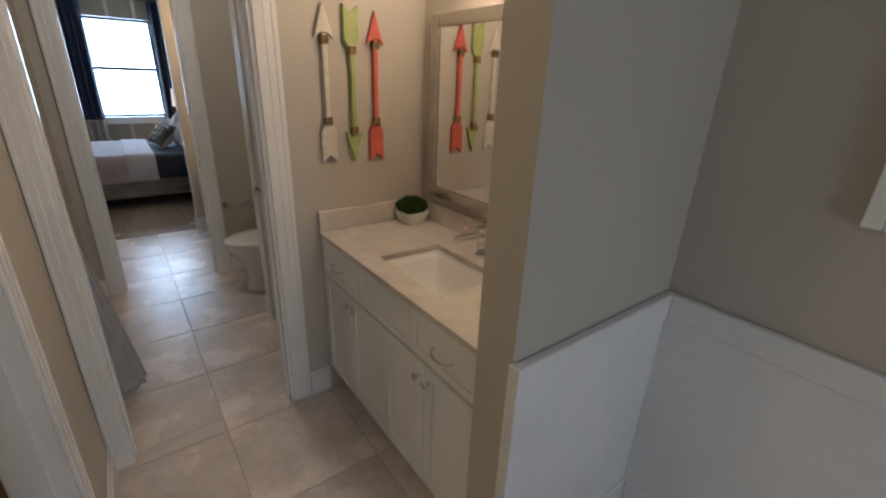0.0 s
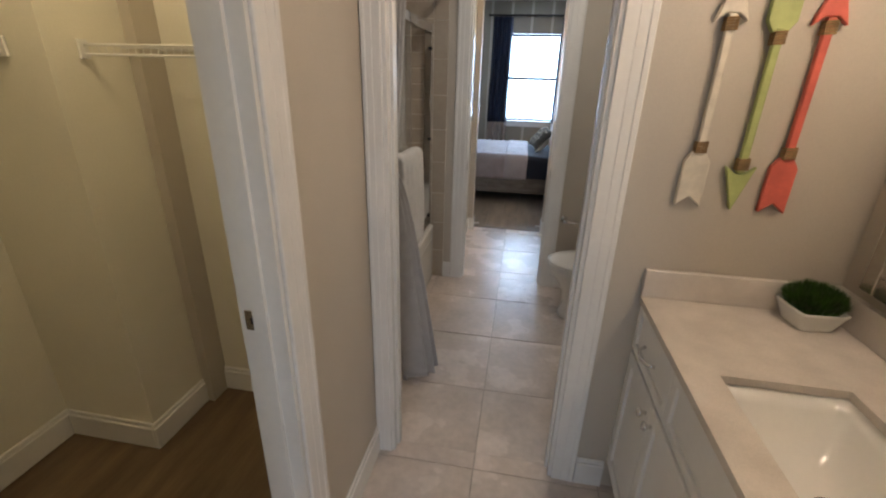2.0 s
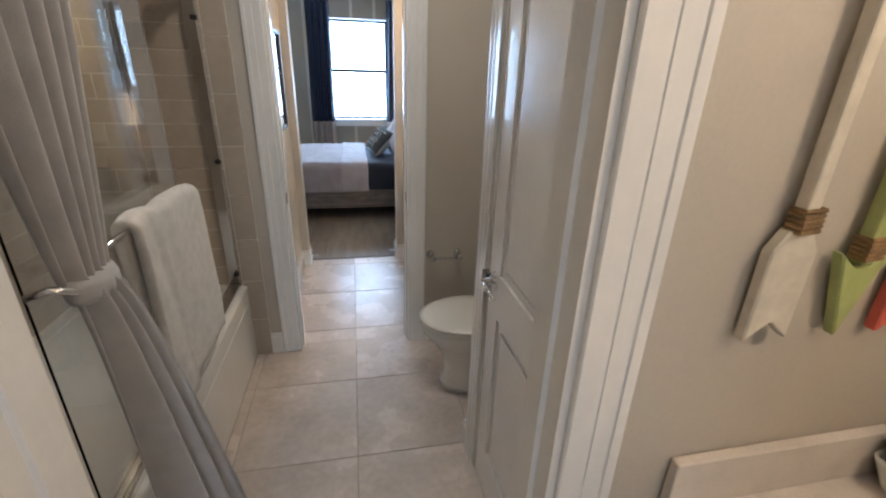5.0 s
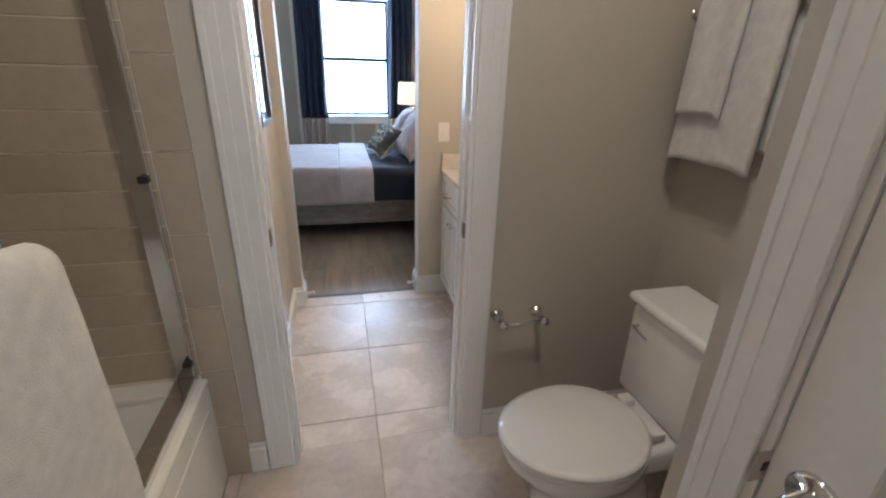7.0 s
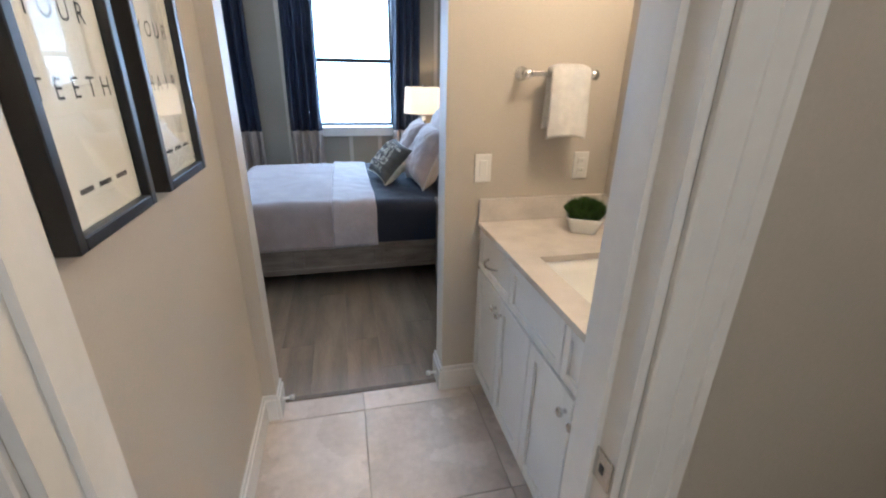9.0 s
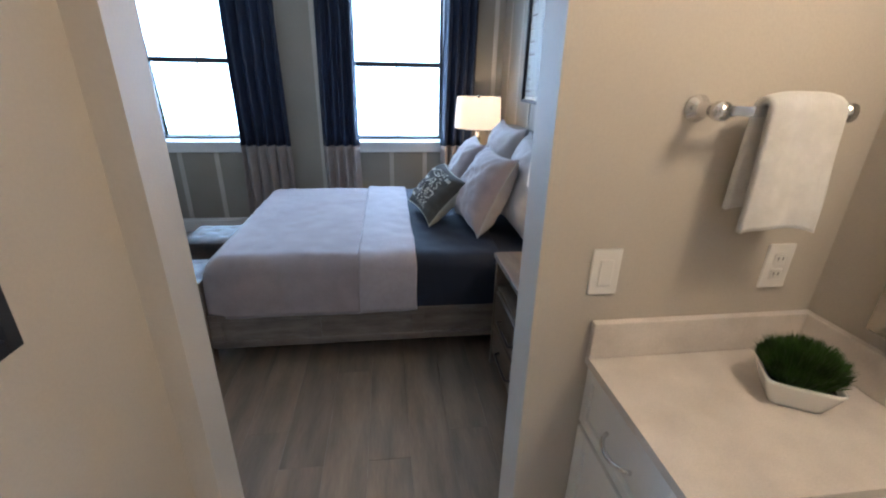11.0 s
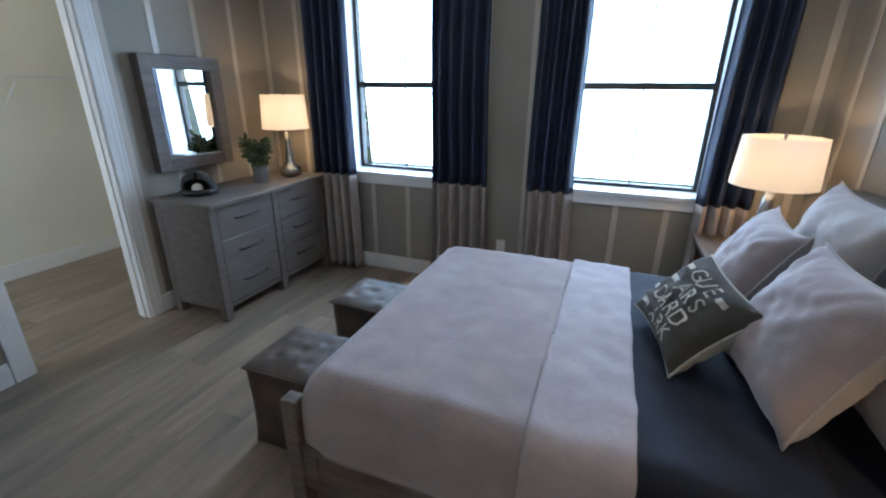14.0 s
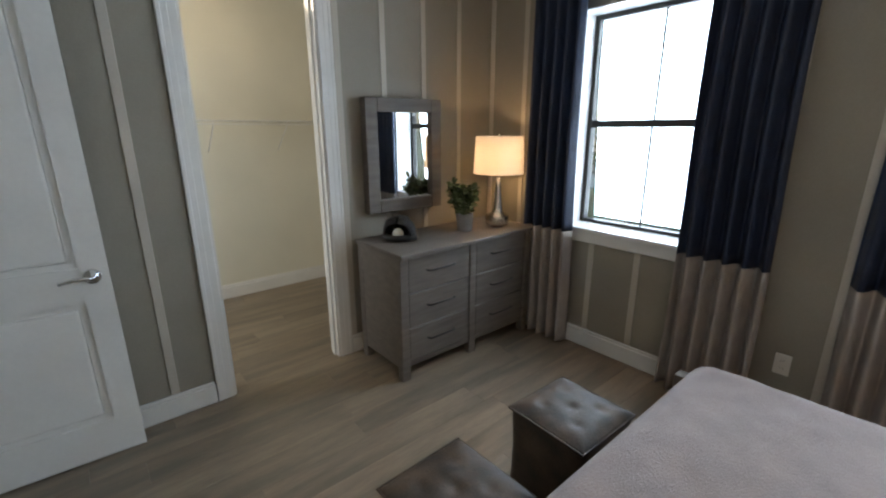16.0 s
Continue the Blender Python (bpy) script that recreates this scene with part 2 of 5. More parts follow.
# bedroom closet
cl = bmesh.new()
bx(cl, -4.42, -4.30, 5.0, 8.8, 0, H)
bx(cl, -4.30, WX - 0.115, 5.0, 5.12, 0, H)
bx(cl, -4.30, WX - 0.115, 8.68, 8.8, 0, H)
bx(cl, WX - 0.121, WX - 0.115, 5.12, C2[0] - 0.07, 0, H)
bx(cl, WX - 0.121, WX - 0.115, C2[1] + 0.07, 8.68, 0, H)
structure("wall_closet_3", cl, CREAM, "cream walls of the walk-in closet")
structure("ceiling", box(-4.42, 1.65, -2.62, 8.75, H, H + 0.1), CEIL, "white lightly textured ceiling")
structure("floor_bath", box(-1.2, 1.505, -2.5, 5.085, -0.08, -0.004), GROUT, "beige grout bed under pale porcelain tiles")
structure("floor_bedroom", box(-4.3, BX, 5.085, NY, -0.08, -0.005), GROUT, "screed under grey oak planks")
structure("floor_closet", box(-1.72, AX - 0.06, -0.2, 2.085, -0.07, -0.0035), CLOSETWOOD, "brown wood plank closet floor")

# ---- outdoors ----
GRASS = material("lawn", (0.09, 0.14, 0.035), 0.9, vary=0.3, scale=0.05, bump=0.3, bump_scale=3)
structure("wall_lower_storey", box(-4.41, 1.61, -2.61, 8.73, -3.2, -0.09), PAINT, "plain painted walls of the storey below")
structure("ground", box(-900, 900, -900, 1500, -3.3, -3.2), GRASS, "flat green lawn reaching the horizon")

# ---- more materials ----
CHROME = material("polished_chrome", (0.75, 0.75, 0.76), 0.08, 1.0, vary=0.02)
NICKEL = material("brushed_nickel", (0.55, 0.53, 0.50), 0.26, 1.0, vary=0.05, scale=12)
BRONZE = material("dark_bronze_metal", (0.045, 0.042, 0.04), 0.4, 0.5, vary=0.1)
BLACK = material("black_plastic", (0.015, 0.015, 0.017), 0.4, vary=0.1)
CERAMIC = material("white_glazed_ceramic", (0.78, 0.77, 0.74), 0.1, vary=0.015, coat=0.4)
QUARTZ = material("speckled_quartz", (0.66, 0.61, 0.56), 0.25, vary=0.07, scale=9, bump_scale=260)
CABINET = material("white_cabinet_paint", (0.76, 0.76, 0.75), 0.3, vary=0.02, scale=4, bump=0.04, bump_scale=60)
TERRY = material("white_terry_cloth", (0.78, 0.76, 0.73), 0.95, vary=0.06, scale=30, bump=0.9, bump_scale=420, sheen=0.4)
GREYCLOTH = material("grey_curtain_cloth", (0.40, 0.395, 0.40), 0.85, vary=0.06, scale=15, bump=0.3, bump_scale=500, sheen=0.2)
NAVY = material("navy_curtain_cloth", (0.016, 0.028, 0.064), 0.6, vary=0.12, scale=12, bump=0.3, bump_scale=400)
TAUPECLOTH = material("taupe_curtain_cloth", (0.36, 0.31, 0.285), 0.75, vary=0.06, scale=12, bump=0.3, bump_scale=400)
NAVYSHEET = material("navy_bed_linen", (0.009, 0.014, 0.030), 0.85, vary=0.12, scale=8, bump=0.3, bump_scale=300)
QUILT = material("pale_lilac_grey_blanket", (0.335, 0.270, 0.268), 0.92, vary=0.08, scale=9, bump=0.8, bump_scale=170, sheen=0.3)
FOLD = material("pale_lilac_grey_fold", (0.385, 0.335, 0.345), 0.9, vary=0.06, scale=7, bump=0.35, bump_scale=45, sheen=0.25)
LINEN = material("greige_pillow_linen", (0.42, 0.375, 0.355), 0.9, vary=0.06, scale=14, bump=0.35, bump_scale=260, sheen=0.2)
MAUVE = material("mauve_grey_pillow_velvet", (0.36, 0.29, 0.29), 0.85, vary=0.10, scale=6, bump=0.3, bump_scale=200, sheen=0.5)
CHARCOAL = material("charcoal_print_cloth", (0.075, 0.068, 0.058), 0.9, vary=0.1, scale=14, bump=0.3, bump_scale=300)
PRINT = material("cream_print", (0.55, 0.51, 0.43), 0.9, vary=0.08, scale=30)
GREYWOOD = material("weathered_grey_wood", (0.160, 0.136, 0.120), 0.5, vary=0.07, scale=5, bump=0.08, bump_scale=30, second=(0.115, 0.097, 0.085), stretch=(3, 0.8, 7), detail=8)
BEDWOOD = material("weathered_brown_wood", (0.175, 0.140, 0.115), 0.5, vary=0.15, scale=5, bump=0.18, bump_scale=30, second=(0.095, 0.075, 0.060), stretch=(0.9, 5, 5), detail=8)
NIGHTWOOD = material("warm_weathered_oak", (0.15, 0.112, 0.08), 0.5, vary=0.15, scale=5, bump=0.18, bump_scale=30, second=(0.08, 0.058, 0.041), stretch=(5, 0.9, 5), detail=8)
LEATHER = material("worn_brown_leather", (0.105, 0.066, 0.043), 0.52, vary=0.25, scale=7, bump=0.35, bump_scale=120, second=(0.024, 0.02, 0.018), space="object")
BLACKLEATHER = material("black_leather", (0.015, 0.014, 0.014), 0.35, vary=0.2, scale=20, bump=0.4, bump_scale=200)
MIRROR = material("mirror_silver", (0.88, 0.88, 0.87), 0.012, 1.0, vary=0.0)
MIRRORFRAME = material("champagne_silver_frame", (0.50, 0.46, 0.40), 0.18, 0.8, vary=0.06, scale=10, bump=0.15, bump_scale=90)
PAPER = material("white_print_paper", (0.70, 0.68, 0.63), 0.7, vary=0.02)
INK = material("dark_print_ink", (0.03, 0.03, 0.035), 0.8, vary=0.05)
PLASTIC = material("white_switch_plastic", (0.74, 0.72, 0.68), 0.3, vary=0.01)
CORAL = material("coral_painted_wood", (0.66, 0.135, 0.095), 0.5, vary=0.08, scale=16, bump=0.3, bump_scale=60)
LIME = material("pale_green_painted_wood", (0.40, 0.46, 0.17), 0.5, vary=0.08, scale=16, bump=0.3, bump_scale=60)
IVORY = material("ivory_painted_wood", (0.68, 0.63, 0.53), 0.5, vary=0.08, scale=16, bump=0.3, bump_scale=60)
ROPE = material("jute_twine", (0.30, 0.19, 0.085), 0.9, vary=0.2, scale=60, bump=0.6, bump_scale=300)
LEAF = material("artificial_grass_leaf", (0.055, 0.13, 0.018), 0.55, vary=0.3, scale=30, piece=0.0)
SUCC = material("dusty_green_leaf", (0.13, 0.175, 0.075), 0.55, vary=0.25, scale=30)
SOIL = material("dark_soil", (0.03, 0.022, 0.015), 0.95, vary=0.3, scale=60)
POTGREY = material("grey_concrete_pot", (0.22, 0.21, 0.20), 0.75, vary=0.1, scale=20, bump=0.3)
BALLSKIN = material("white_ball_leather", (0.72, 0.68, 0.60), 0.5, vary=0.05, scale=20)
def translucent(name, colour, share):
    """Thin woven cloth that lets a share of the light behind it through."""
    m = bpy.data.materials.new(name)
    m.use_nodes = True
    n, link = m.node_tree.nodes, m.node_tree.links.new
    weave = n.new("ShaderNodeTexNoise")
    weave.inputs["Scale"].default_value = 240
    tone = n.new("ShaderNodeMapRange")
    tone.inputs[3].default_value, tone.inputs[4].default_value = 0.88, 1.08
    link(weave.outputs[0], tone.inputs[0])
    tint = n.new("ShaderNodeMix")
    tint.data_type, tint.blend_type = "RGBA", "MULTIPLY"
    tint.inputs[0].default_value = 1.0
    tint.inputs[6].default_value = (*colour, 1)
    link(tone.outputs[0], tint.inputs[7])
    front, back, mix = n.new("ShaderNodeBsdfDiffuse"), n.new("ShaderNodeBsdfTranslucent"), n.new("ShaderNodeMixShader")
    link(tint.outputs[2], front.inputs[0])
    link(tint.outputs[2], back.inputs[0])
    mix.inputs[0].default_value = share
    link(front.outputs[0], mix.inputs[1])
    link(back.outputs[0], mix.inputs[2])
    link(mix.outputs[0], n["Material Output"].inputs[0])
    return m


SHADE = translucent("linen_lampshade", (0.80, 0.75, 0.67), 0.33)
OPAL = material("lit_opal_glass", (1.0, 0.86, 0.66), 0.3, vary=0.0, emit=3.0)
WIRE = material("white_coated_wire", (0.74, 0.73, 0.70), 0.4, vary=0.02)
CLEAR = glassy("clear_glass", (0.97, 0.985, 0.98))
RUBBER = material("white_rubber", (0.7, 0.69, 0.66), 0.6, vary=0.03)


def profile_board(name, run, mat, label, steps):
    """A moulded board: run is a list of boxes; steps are given as further boxes."""
    bm = bmesh.new()
    for b in run + steps:
        bx(bm, *b, 0.003, 1)
    return structure(name, bm, mat, label)


# ---- trim: baseboards, casings, jambs ----
def baseboard(axis, face, out, a, b):
    bm = bmesh.new()
    for t, z0, z1 in ((0.016, 0.0, 0.112), (0.010, 0.112, 0.134)):
        p0, p1 = sorted((face, face + out * t))
        if axis == "x":
            bx(bm, a, b, p0, p1, z0, z1, 0.003, 1)
        else:
            bx(bm, p0, p1, a, b, z0, z1, 0.003, 1)
    structure("baseboard", bm, TRIM, "white painted moulded baseboard")


baseboard("x", 1.852, -1, D1[1] + 0.092, 0.80)
baseboard("y", AX, 1, C1[1] + 0.094, 1.852)
baseboard("y", AX, 1, -2.5, C1[0] - 0.094)
baseboard("y", -1.585, 1, -0.2, 1.66)
baseboard("x", 1.66, -1, -1.569, -1.133)
baseboard("y", -1.133, 1, 1.644, 2.085)
baseboard("x", 2.085, -1, -1.117, -0.457)
baseboard("x", 3.712, -1, -0.215, D2[0] - 0.092)
baseboard("x", 3.712, -1, D2[1] + 0.092, EX)
baseboard("y", EX, -1, 2.87, 3.696)
baseboard("y", 0.755, -1, 2.822, 2.862)
baseboard("x", 2.86, 1, 0.739, EX)
baseboard("y", VX, 1, 3.845, 4.959)
baseboard("x", 4.975, -1, VX, OP[0])
baseboard("x", 5.02, -1, OP[1], 0.845)
baseboard("y", OP[0], 1, 4.959, 5.088)
baseboard("y", OP[1], -1, 5.004, 5.161)
baseboard("x", 5.149, 1, WX, VX - 0.118)
baseboard("x", 5.149, 1, OP[1], BX)
baseboard("x", NY, -1, WX, BX)
baseboard("y", BX, -1, 5.149, NY - 0.016)
baseboard("y", WX, 1, 5.165, C2[0] - 0.094)
baseboard("y", WX, 1, C2[1] + 0.094, NY - 0.016)
baseboard("y", -4.30, 1, 5.12, 8.68)
baseboard("x", 8.68, -1, -4.284, WX - 0.121)


def casing(axis, face, out, a, b, top=DH, low=0.09):
    """A moulded casing round an opening a to b in the wall face; low is its width on the a side."""
    for s in ("a", "b", "t"):
        w = low if s == "a" else 0.09
        bm = bmesh.new()
        for t, i, j in ((0.012, 0.0, 1.0), (0.0138, 0.42, 1.0), (0.0165, 0.76, 0.985)):
            p0, p1 = sorted((face, face + out * t))
            if s == "t":
                u0, u1, z0, z1 = a - low, b + 0.09, top + w * i, top + w * j
            else:
                e0, e1 = (a - w * j, a - w * i) if s == "a" else (b + w * i, b + w * j)
                u0, u1, z0, z1 = e0, e1, 0, top
            if axis == "x":
                bx(bm, u0, u1, p0, p1, z0, z1, 0.0025, 1)
            else:
                bx(bm, p0, p1, u0, u1, z0, z1, 0.0025, 1)
        structure("trim", bm, TRIM, "white painted moulded door casing")


def jamb(axis, p0, p1, a, b, top=DH):
    bm = bmesh.new()
    t = 0.014
    for e0, e1 in ((a, a + t), (b - t, b)):
        mid = (p0 + p1) / 2
        for q0, q1, ex in ((p0, p1, 0), (mid - 0.018, mid + 0.018, 0.010)):
            s0, s1 = (e0, e1 + ex) if e0 == a else (e0 - ex, e1)
            bx(bm, *((s0, s1, q0, q1) if axis == "x" else (q0, q1, s0, s1)), 0, top)
    bx(bm, *((a, b, p0, p1) if axis == "x" else (p0, p1, a, b)), top - t, top)
    structure("trim", bm, TRIM, "white painted door jamb with a stop")


for axis, p0, p1, a, b in (("x", 1.852, 1.967, *D1), ("x", 3.712, 3.827, *D2), ("y", AX - 0.115, AX, *C1), ("y", WX - 0.115, WX, *C2)):
    casing(axis, p0, -1, a, b, DH, 0.065 if p0 == 1.852 else 0.09)
    casing(axis, p1, 1, a, b)
    jamb(axis, p0 - 0.001, p1 + 0.001, a - 0.0005, b + 0.0005)
casing("y", 0.755, -1, 2.115, 2.73)
jamb("y", 0.754, 0.871, 2.1145, 2.7305)


def plate(name, m, label):
    p = thing(name, m, label, "hardware")
    part("plate", box(-0.020, 0.020, -0.002, 0.002, -0.027, 0.027, 0.001, 1), NICKEL, p)
    part("slot", box(-0.005, 0.005, -0.0026, 0.0026, -0.008, 0.008), BLACK, p)
    return p


plate("strike_plate", pose(-0.253, C1[1] - 0.016, 1.02), "brushed nickel strike plate let into the white closet jamb")
plate("strike_plate", pose(D1[0] + 0.016, 1.923, 0.92, 0, 0, 90), "brushed nickel strike plate let into the white bath jamb")
plate("strike_plate", pose(D2[0] + 0.016, 3.728, 0.935, 0, 0, 90), "brushed nickel strike plate let into the white doorway jamb")
plate("hinge_plate", pose(D2[1] - 0.016, 3.734, 0.923, 0, 0, 90), "brushed nickel hinge plate on the white doorway jamb")
for z in (0.30, 0.98, 1.50, 2.15):
    plate("hinge_plate", pose(WX - 0.045, C2[0] + 0.016, z), "brushed nickel hinge plate on the white closet jamb")

# wainscot in the alcove by the start
bm = bmesh.new()
bx(bm, 0.757, 1.505, 0.527, 0.545, 0.0, 0.875, 0.002, 1)
bx(bm, 0.755, 1.505, 0.516, 0.545, 0.875, 0.962, 0.004, 1)
bx(bm, 0.755, 1.505, 0.516, 0.545, 0.0, 0.13, 0.004, 1)
bx(bm, 0.756, 0.778, 0.510, 0.549, 0.0, 0.966, 0.003, 1)
structure("trim_wainscot", bm, TRIM, "white painted wainscot panel with a flat cap rail")
bm = bmesh.new()
bx(bm, 1.487, 1.505, -2.5, 0.5275, 0.0, 0.875, 0.002, 1)
bx(bm, 1.478, 1.505, -2.5, 0.516, 0.875, 0.962, 0.004, 1)
bx(bm, 1.478, 1.505, -2.5, 0.516, 0.0, 0.13, 0.004, 1)
structure("trim_wainscot", bm, TRIM, "white painted wainscot panel with a flat cap rail")

# battens
def batten(axis, face, out, at, z0, z1):
    p0, p1 = sorted((face, face + out * 0.006))
    d = 0.021
    bm = bx(bmesh.new(), *((at - d, at + d, p0, p1) if axis == "x" else (p0, p1, at - d, at + d)), z0, z1, 0.002, 1)
    structure("trim_batten", bm, BATTEN, "pale satin vertical batten on the taupe wall")


for k in range(13):
    x = -2.587 + 0.3265 * k
    if x > BX - 0.04:
        continue
    over = any(s - 0.03 < x < e + 0.03 for s, e in WIN)
    if over:
        batten("x", NY, -1, x, 0.134, WZ[0] - 0.065)
        batten("x", NY, -1, x, WZ[1], H)
    else:
        batten("x", NY, -1, x, 0.134, H)
for y in (5.40, 5.725, 6.05, 7.16, 7.485, 7.815, 8.146):
    batten("y", WX, 1, y, 0.134, H)
for y in (8.24, 7.905, 7.56, 7.40, 7.076, 6.75, 6.42, 6.10, 5.77, 5.44):
    batten("y", BX, -1, y, 0.134, H)

# ---- windows ----
def window(k, s, e):
    w = thing("window_%d" % k, pose((s + e) / 2, 8.70, WZ[0]), "dark bronze single-hung window with white sill", "window")
    w["kind"] = "structure"
    hw, h, mid = (e - s) / 2, WZ[1] - WZ[0], 0.705
    bm = bmesh.new()
    f = 0.035
    bx(bm, -hw, -hw + f, -0.03, 0.03, 0, h, 0.003, 1)
    bx(bm, hw - f, hw, -0.03, 0.03, 0, h, 0.003, 1)
    bx(bm, -hw + f, hw - f, -0.03, 0.03, 0, f, 0.003, 1)
    bx(bm, -hw + f, hw - f, -0.03, 0.03, h - f, h, 0.003, 1)
    part("window_frame", bm, BRONZE, w)
    part("meeting_rail", box(-hw + f, hw - f, -0.034, 0.02, mid - 0.024, mid + 0.024, 0.003, 1), BRONZE, w)
    for z0, z1, yy in ((f, mid - 0.024, -0.008), (mid + 0.024, h - f, 0.010)):
        g = part("pane", box(-hw + f, hw - f, yy - 0.002, yy + 0.002, z0, z1), CLEAR, w)
        g.visible_shadow = False
        part("grille_bar", box(-0.0065, 0.0065, yy + 0.003, yy + 0.010, z0, z1), BRONZE, w)
    sl = bmesh.new()
    bx(sl, -hw - 0.05, hw + 0.05, -0.25, -0.2205, -0.018, 0.012, 0.004)
    bx(sl, -hw + 0.001, hw - 0.001, -0.2205, -0.032, 0.0005, 0.012)
    part("window_sill", sl, TRIM, w, "white painted sill board")
    part("apron", box(-hw - 0.03, hw + 0.03, -0.236, -0.2205, -0.088, -0.018, 0.003, 1), TRIM, w, "white painted apron board")
    rv = bmesh.new()
    bx(rv, -hw + 0.0005, -hw + 0.006, -0.219, -0.031, 0.012, h)
    bx(rv, hw - 0.006, hw - 0.0005, -0.219, -0.031, 0.012, h)
    bx(rv, -hw + 0.006, hw - 0.006, -0.219, -0.031, h - 0.006, h - 0.0005)
    part("reveal", rv, TRIM, w, "white painted window reveal")


for k, (s, e) in enumerate(WIN):
    window(k + 1, s, e)


# ---- doors ----
def lever(parent, x, z, side):
    """A rosette and lever on a leaf that lies in the xz plane, side +1 or -1 along y."""
    m = pose(x, side * 0.0185, z, -90 * side)
    h = part("door_handle", lathe([(0.034, 0.0), (0.034, 0.006), (0.030, 0.011), (0.014, 0.013), (0.012, 0.045), (0.0, 0.047)], 24, None, m), CHROME, parent, "chrome lever handle with a round rosette", True)
    part("lever_arm", tube([(x, side * 0.058, z), (x - 0.02, side * 0.062, z + 0.002), (x - 0.06, side * 0.064, z + 0.006), (x - 0.115, side * 0.060, z - 0.004)], 0.008, 10), CHROME, h, "", True)


def door(name, m, width, label, grip=0.915, panels=((0.20, 0.80), (0.96, 2.24))):
    """A moulded two-panel leaf from the hinge at x 0 to x width, on edge in the xz plane."""
    d = thing(name, m, label, "door")
    d["kind"] = "structure"
    h = DH - 0.025
    st = 0.105
    rings = bmesh.new()
    bx(rings, 0, st, -0.0175, 0.0175, 0.01, h)
    bx(rings, width - st, width, -0.0175, 0.0175, 0.01, h)
    zs = [0.01] + [v for p in panels for v in p] + [h]
    for z0, z1 in zip(zs[::2], zs[1::2]):
        bx(rings, st, width - st, -0.0175, 0.0175, z0, z1)
    part("leaf_frame", rings, TRIM, d, "white painted moulded door frame")
    for z0, z1 in panels:
        p = bmesh.new()
        bx(p, st, width - st, -0.008, 0.008, z0, z1)
        for sgn in (-1, 1):
            a = sorted((sgn * 0.008, sgn * 0.0145))
            bx(p, st + 0.030, width - st - 0.030, a[0] - 0.006 * (sgn > 0), a[1] + 0.006 * (sgn < 0), z0 + 0.030, z1 - 0.030, 0.012, 4)
        part("panel", p, TRIM, d)
    lever(d, width - 0.062, grip, 1)
    lever(d, width - 0.062, grip, -1)
    part("latch_plate", box(width - 0.0005, width + 0.0015, -0.012, 0.012, grip - 0.03, grip + 0.03), NICKEL, d)
    for z in (0.25, 1.20, 2.15):
        part("hinge", lathe([(0.007, -0.045), (0.007, 0.045)], 10, None, pose(-0.004, 0.018, z)), NICKEL, d, "", True)
    return d


door("door_1", pose(0.7765, 2.1305, 0, 0, 0, 90), 0.584, "closed white moulded two-panel linen door with chrome lever", 0.925)
plate("strike_plate", pose(0.752, 2.7165, 0.914, 0, 0, 0), "brushed nickel strike plate beside the linen door")
door("door_2", pose(-2.515, 5.18, 0, 0, 0, 87.3), 0.70, "open white moulded two-panel bedroom door with chrome lever")

# door stops
for x, sgn in ((OP[0] + 0.016, 1), (OP[1] - 0.016, -1)):
    s = thing("door_stop", pose(x, 5.03 if sgn > 0 else 5.075, 0.06, 0, 90 * sgn, 0), "white rubber-tipped door stop on the baseboard", "door stop", "door stops")
    part("stem", lathe([(0.010, 0), (0.006, 0.004), (0.006, 0.03)], 12), RUBBER, s, "", True)
    part("tip", lathe([(0.011, 0.03), (0.012, 0.045), (0.008, 0.05)], 12), RUBBER, s, "", True)


# ---- vanities ----
def shaker(parent, name, y0, y1, z0, z1, rail=0.045, body=None):
    bm = bmesh.new()
    f = -0.020
    g = 0.0025
    y0, y1, z0, z1 = y0 + g, y1 - g, z0 + g, z1 - g
    bx(bm, f, -0.001, y0, y0 + rail, z0, z1, 0.002, 1)
    bx(bm, f, -0.001, y1 - rail, y1, z0, z1, 0.002, 1)
    bx(bm, f, -0.001, y0 + rail, y1 - rail, z0, z0 + rail, 0.002, 1)
    bx(bm, f, -0.001, y0 + rail, y1 - rail, z1 - rail, z1, 0.002, 1)
    bx(bm, f + 0.010, -0.001, y0 + rail, y1 - rail, z0 + rail, z1 - rail)
    return part(name, bm, CABINET, parent)


def knob(parent, y, z):
    part("knob", lathe([(0.007, 0), (0.005, 0.008), (0.014, 0.016), (0.015, 0.022), (0.009, 0.027), (0.0, 0.028)], 20, None, pose(-0.020, y, z, 0, -90, 0)), CHROME, parent, "faceted chrome knob", True)


def pull(parent, y, z):
    pts = [(-0.020 - 0.030 * math.sin(math.pi * k / 10) ** 0.6, y + 0.055 * (k / 5 - 1), z - 0.004 * math.sin(math.pi * k / 10)) for k in range(11)]
    part("pull", tube(pts, 0.0052, 10), CHROME, parent, "curved chrome bow pull", True)


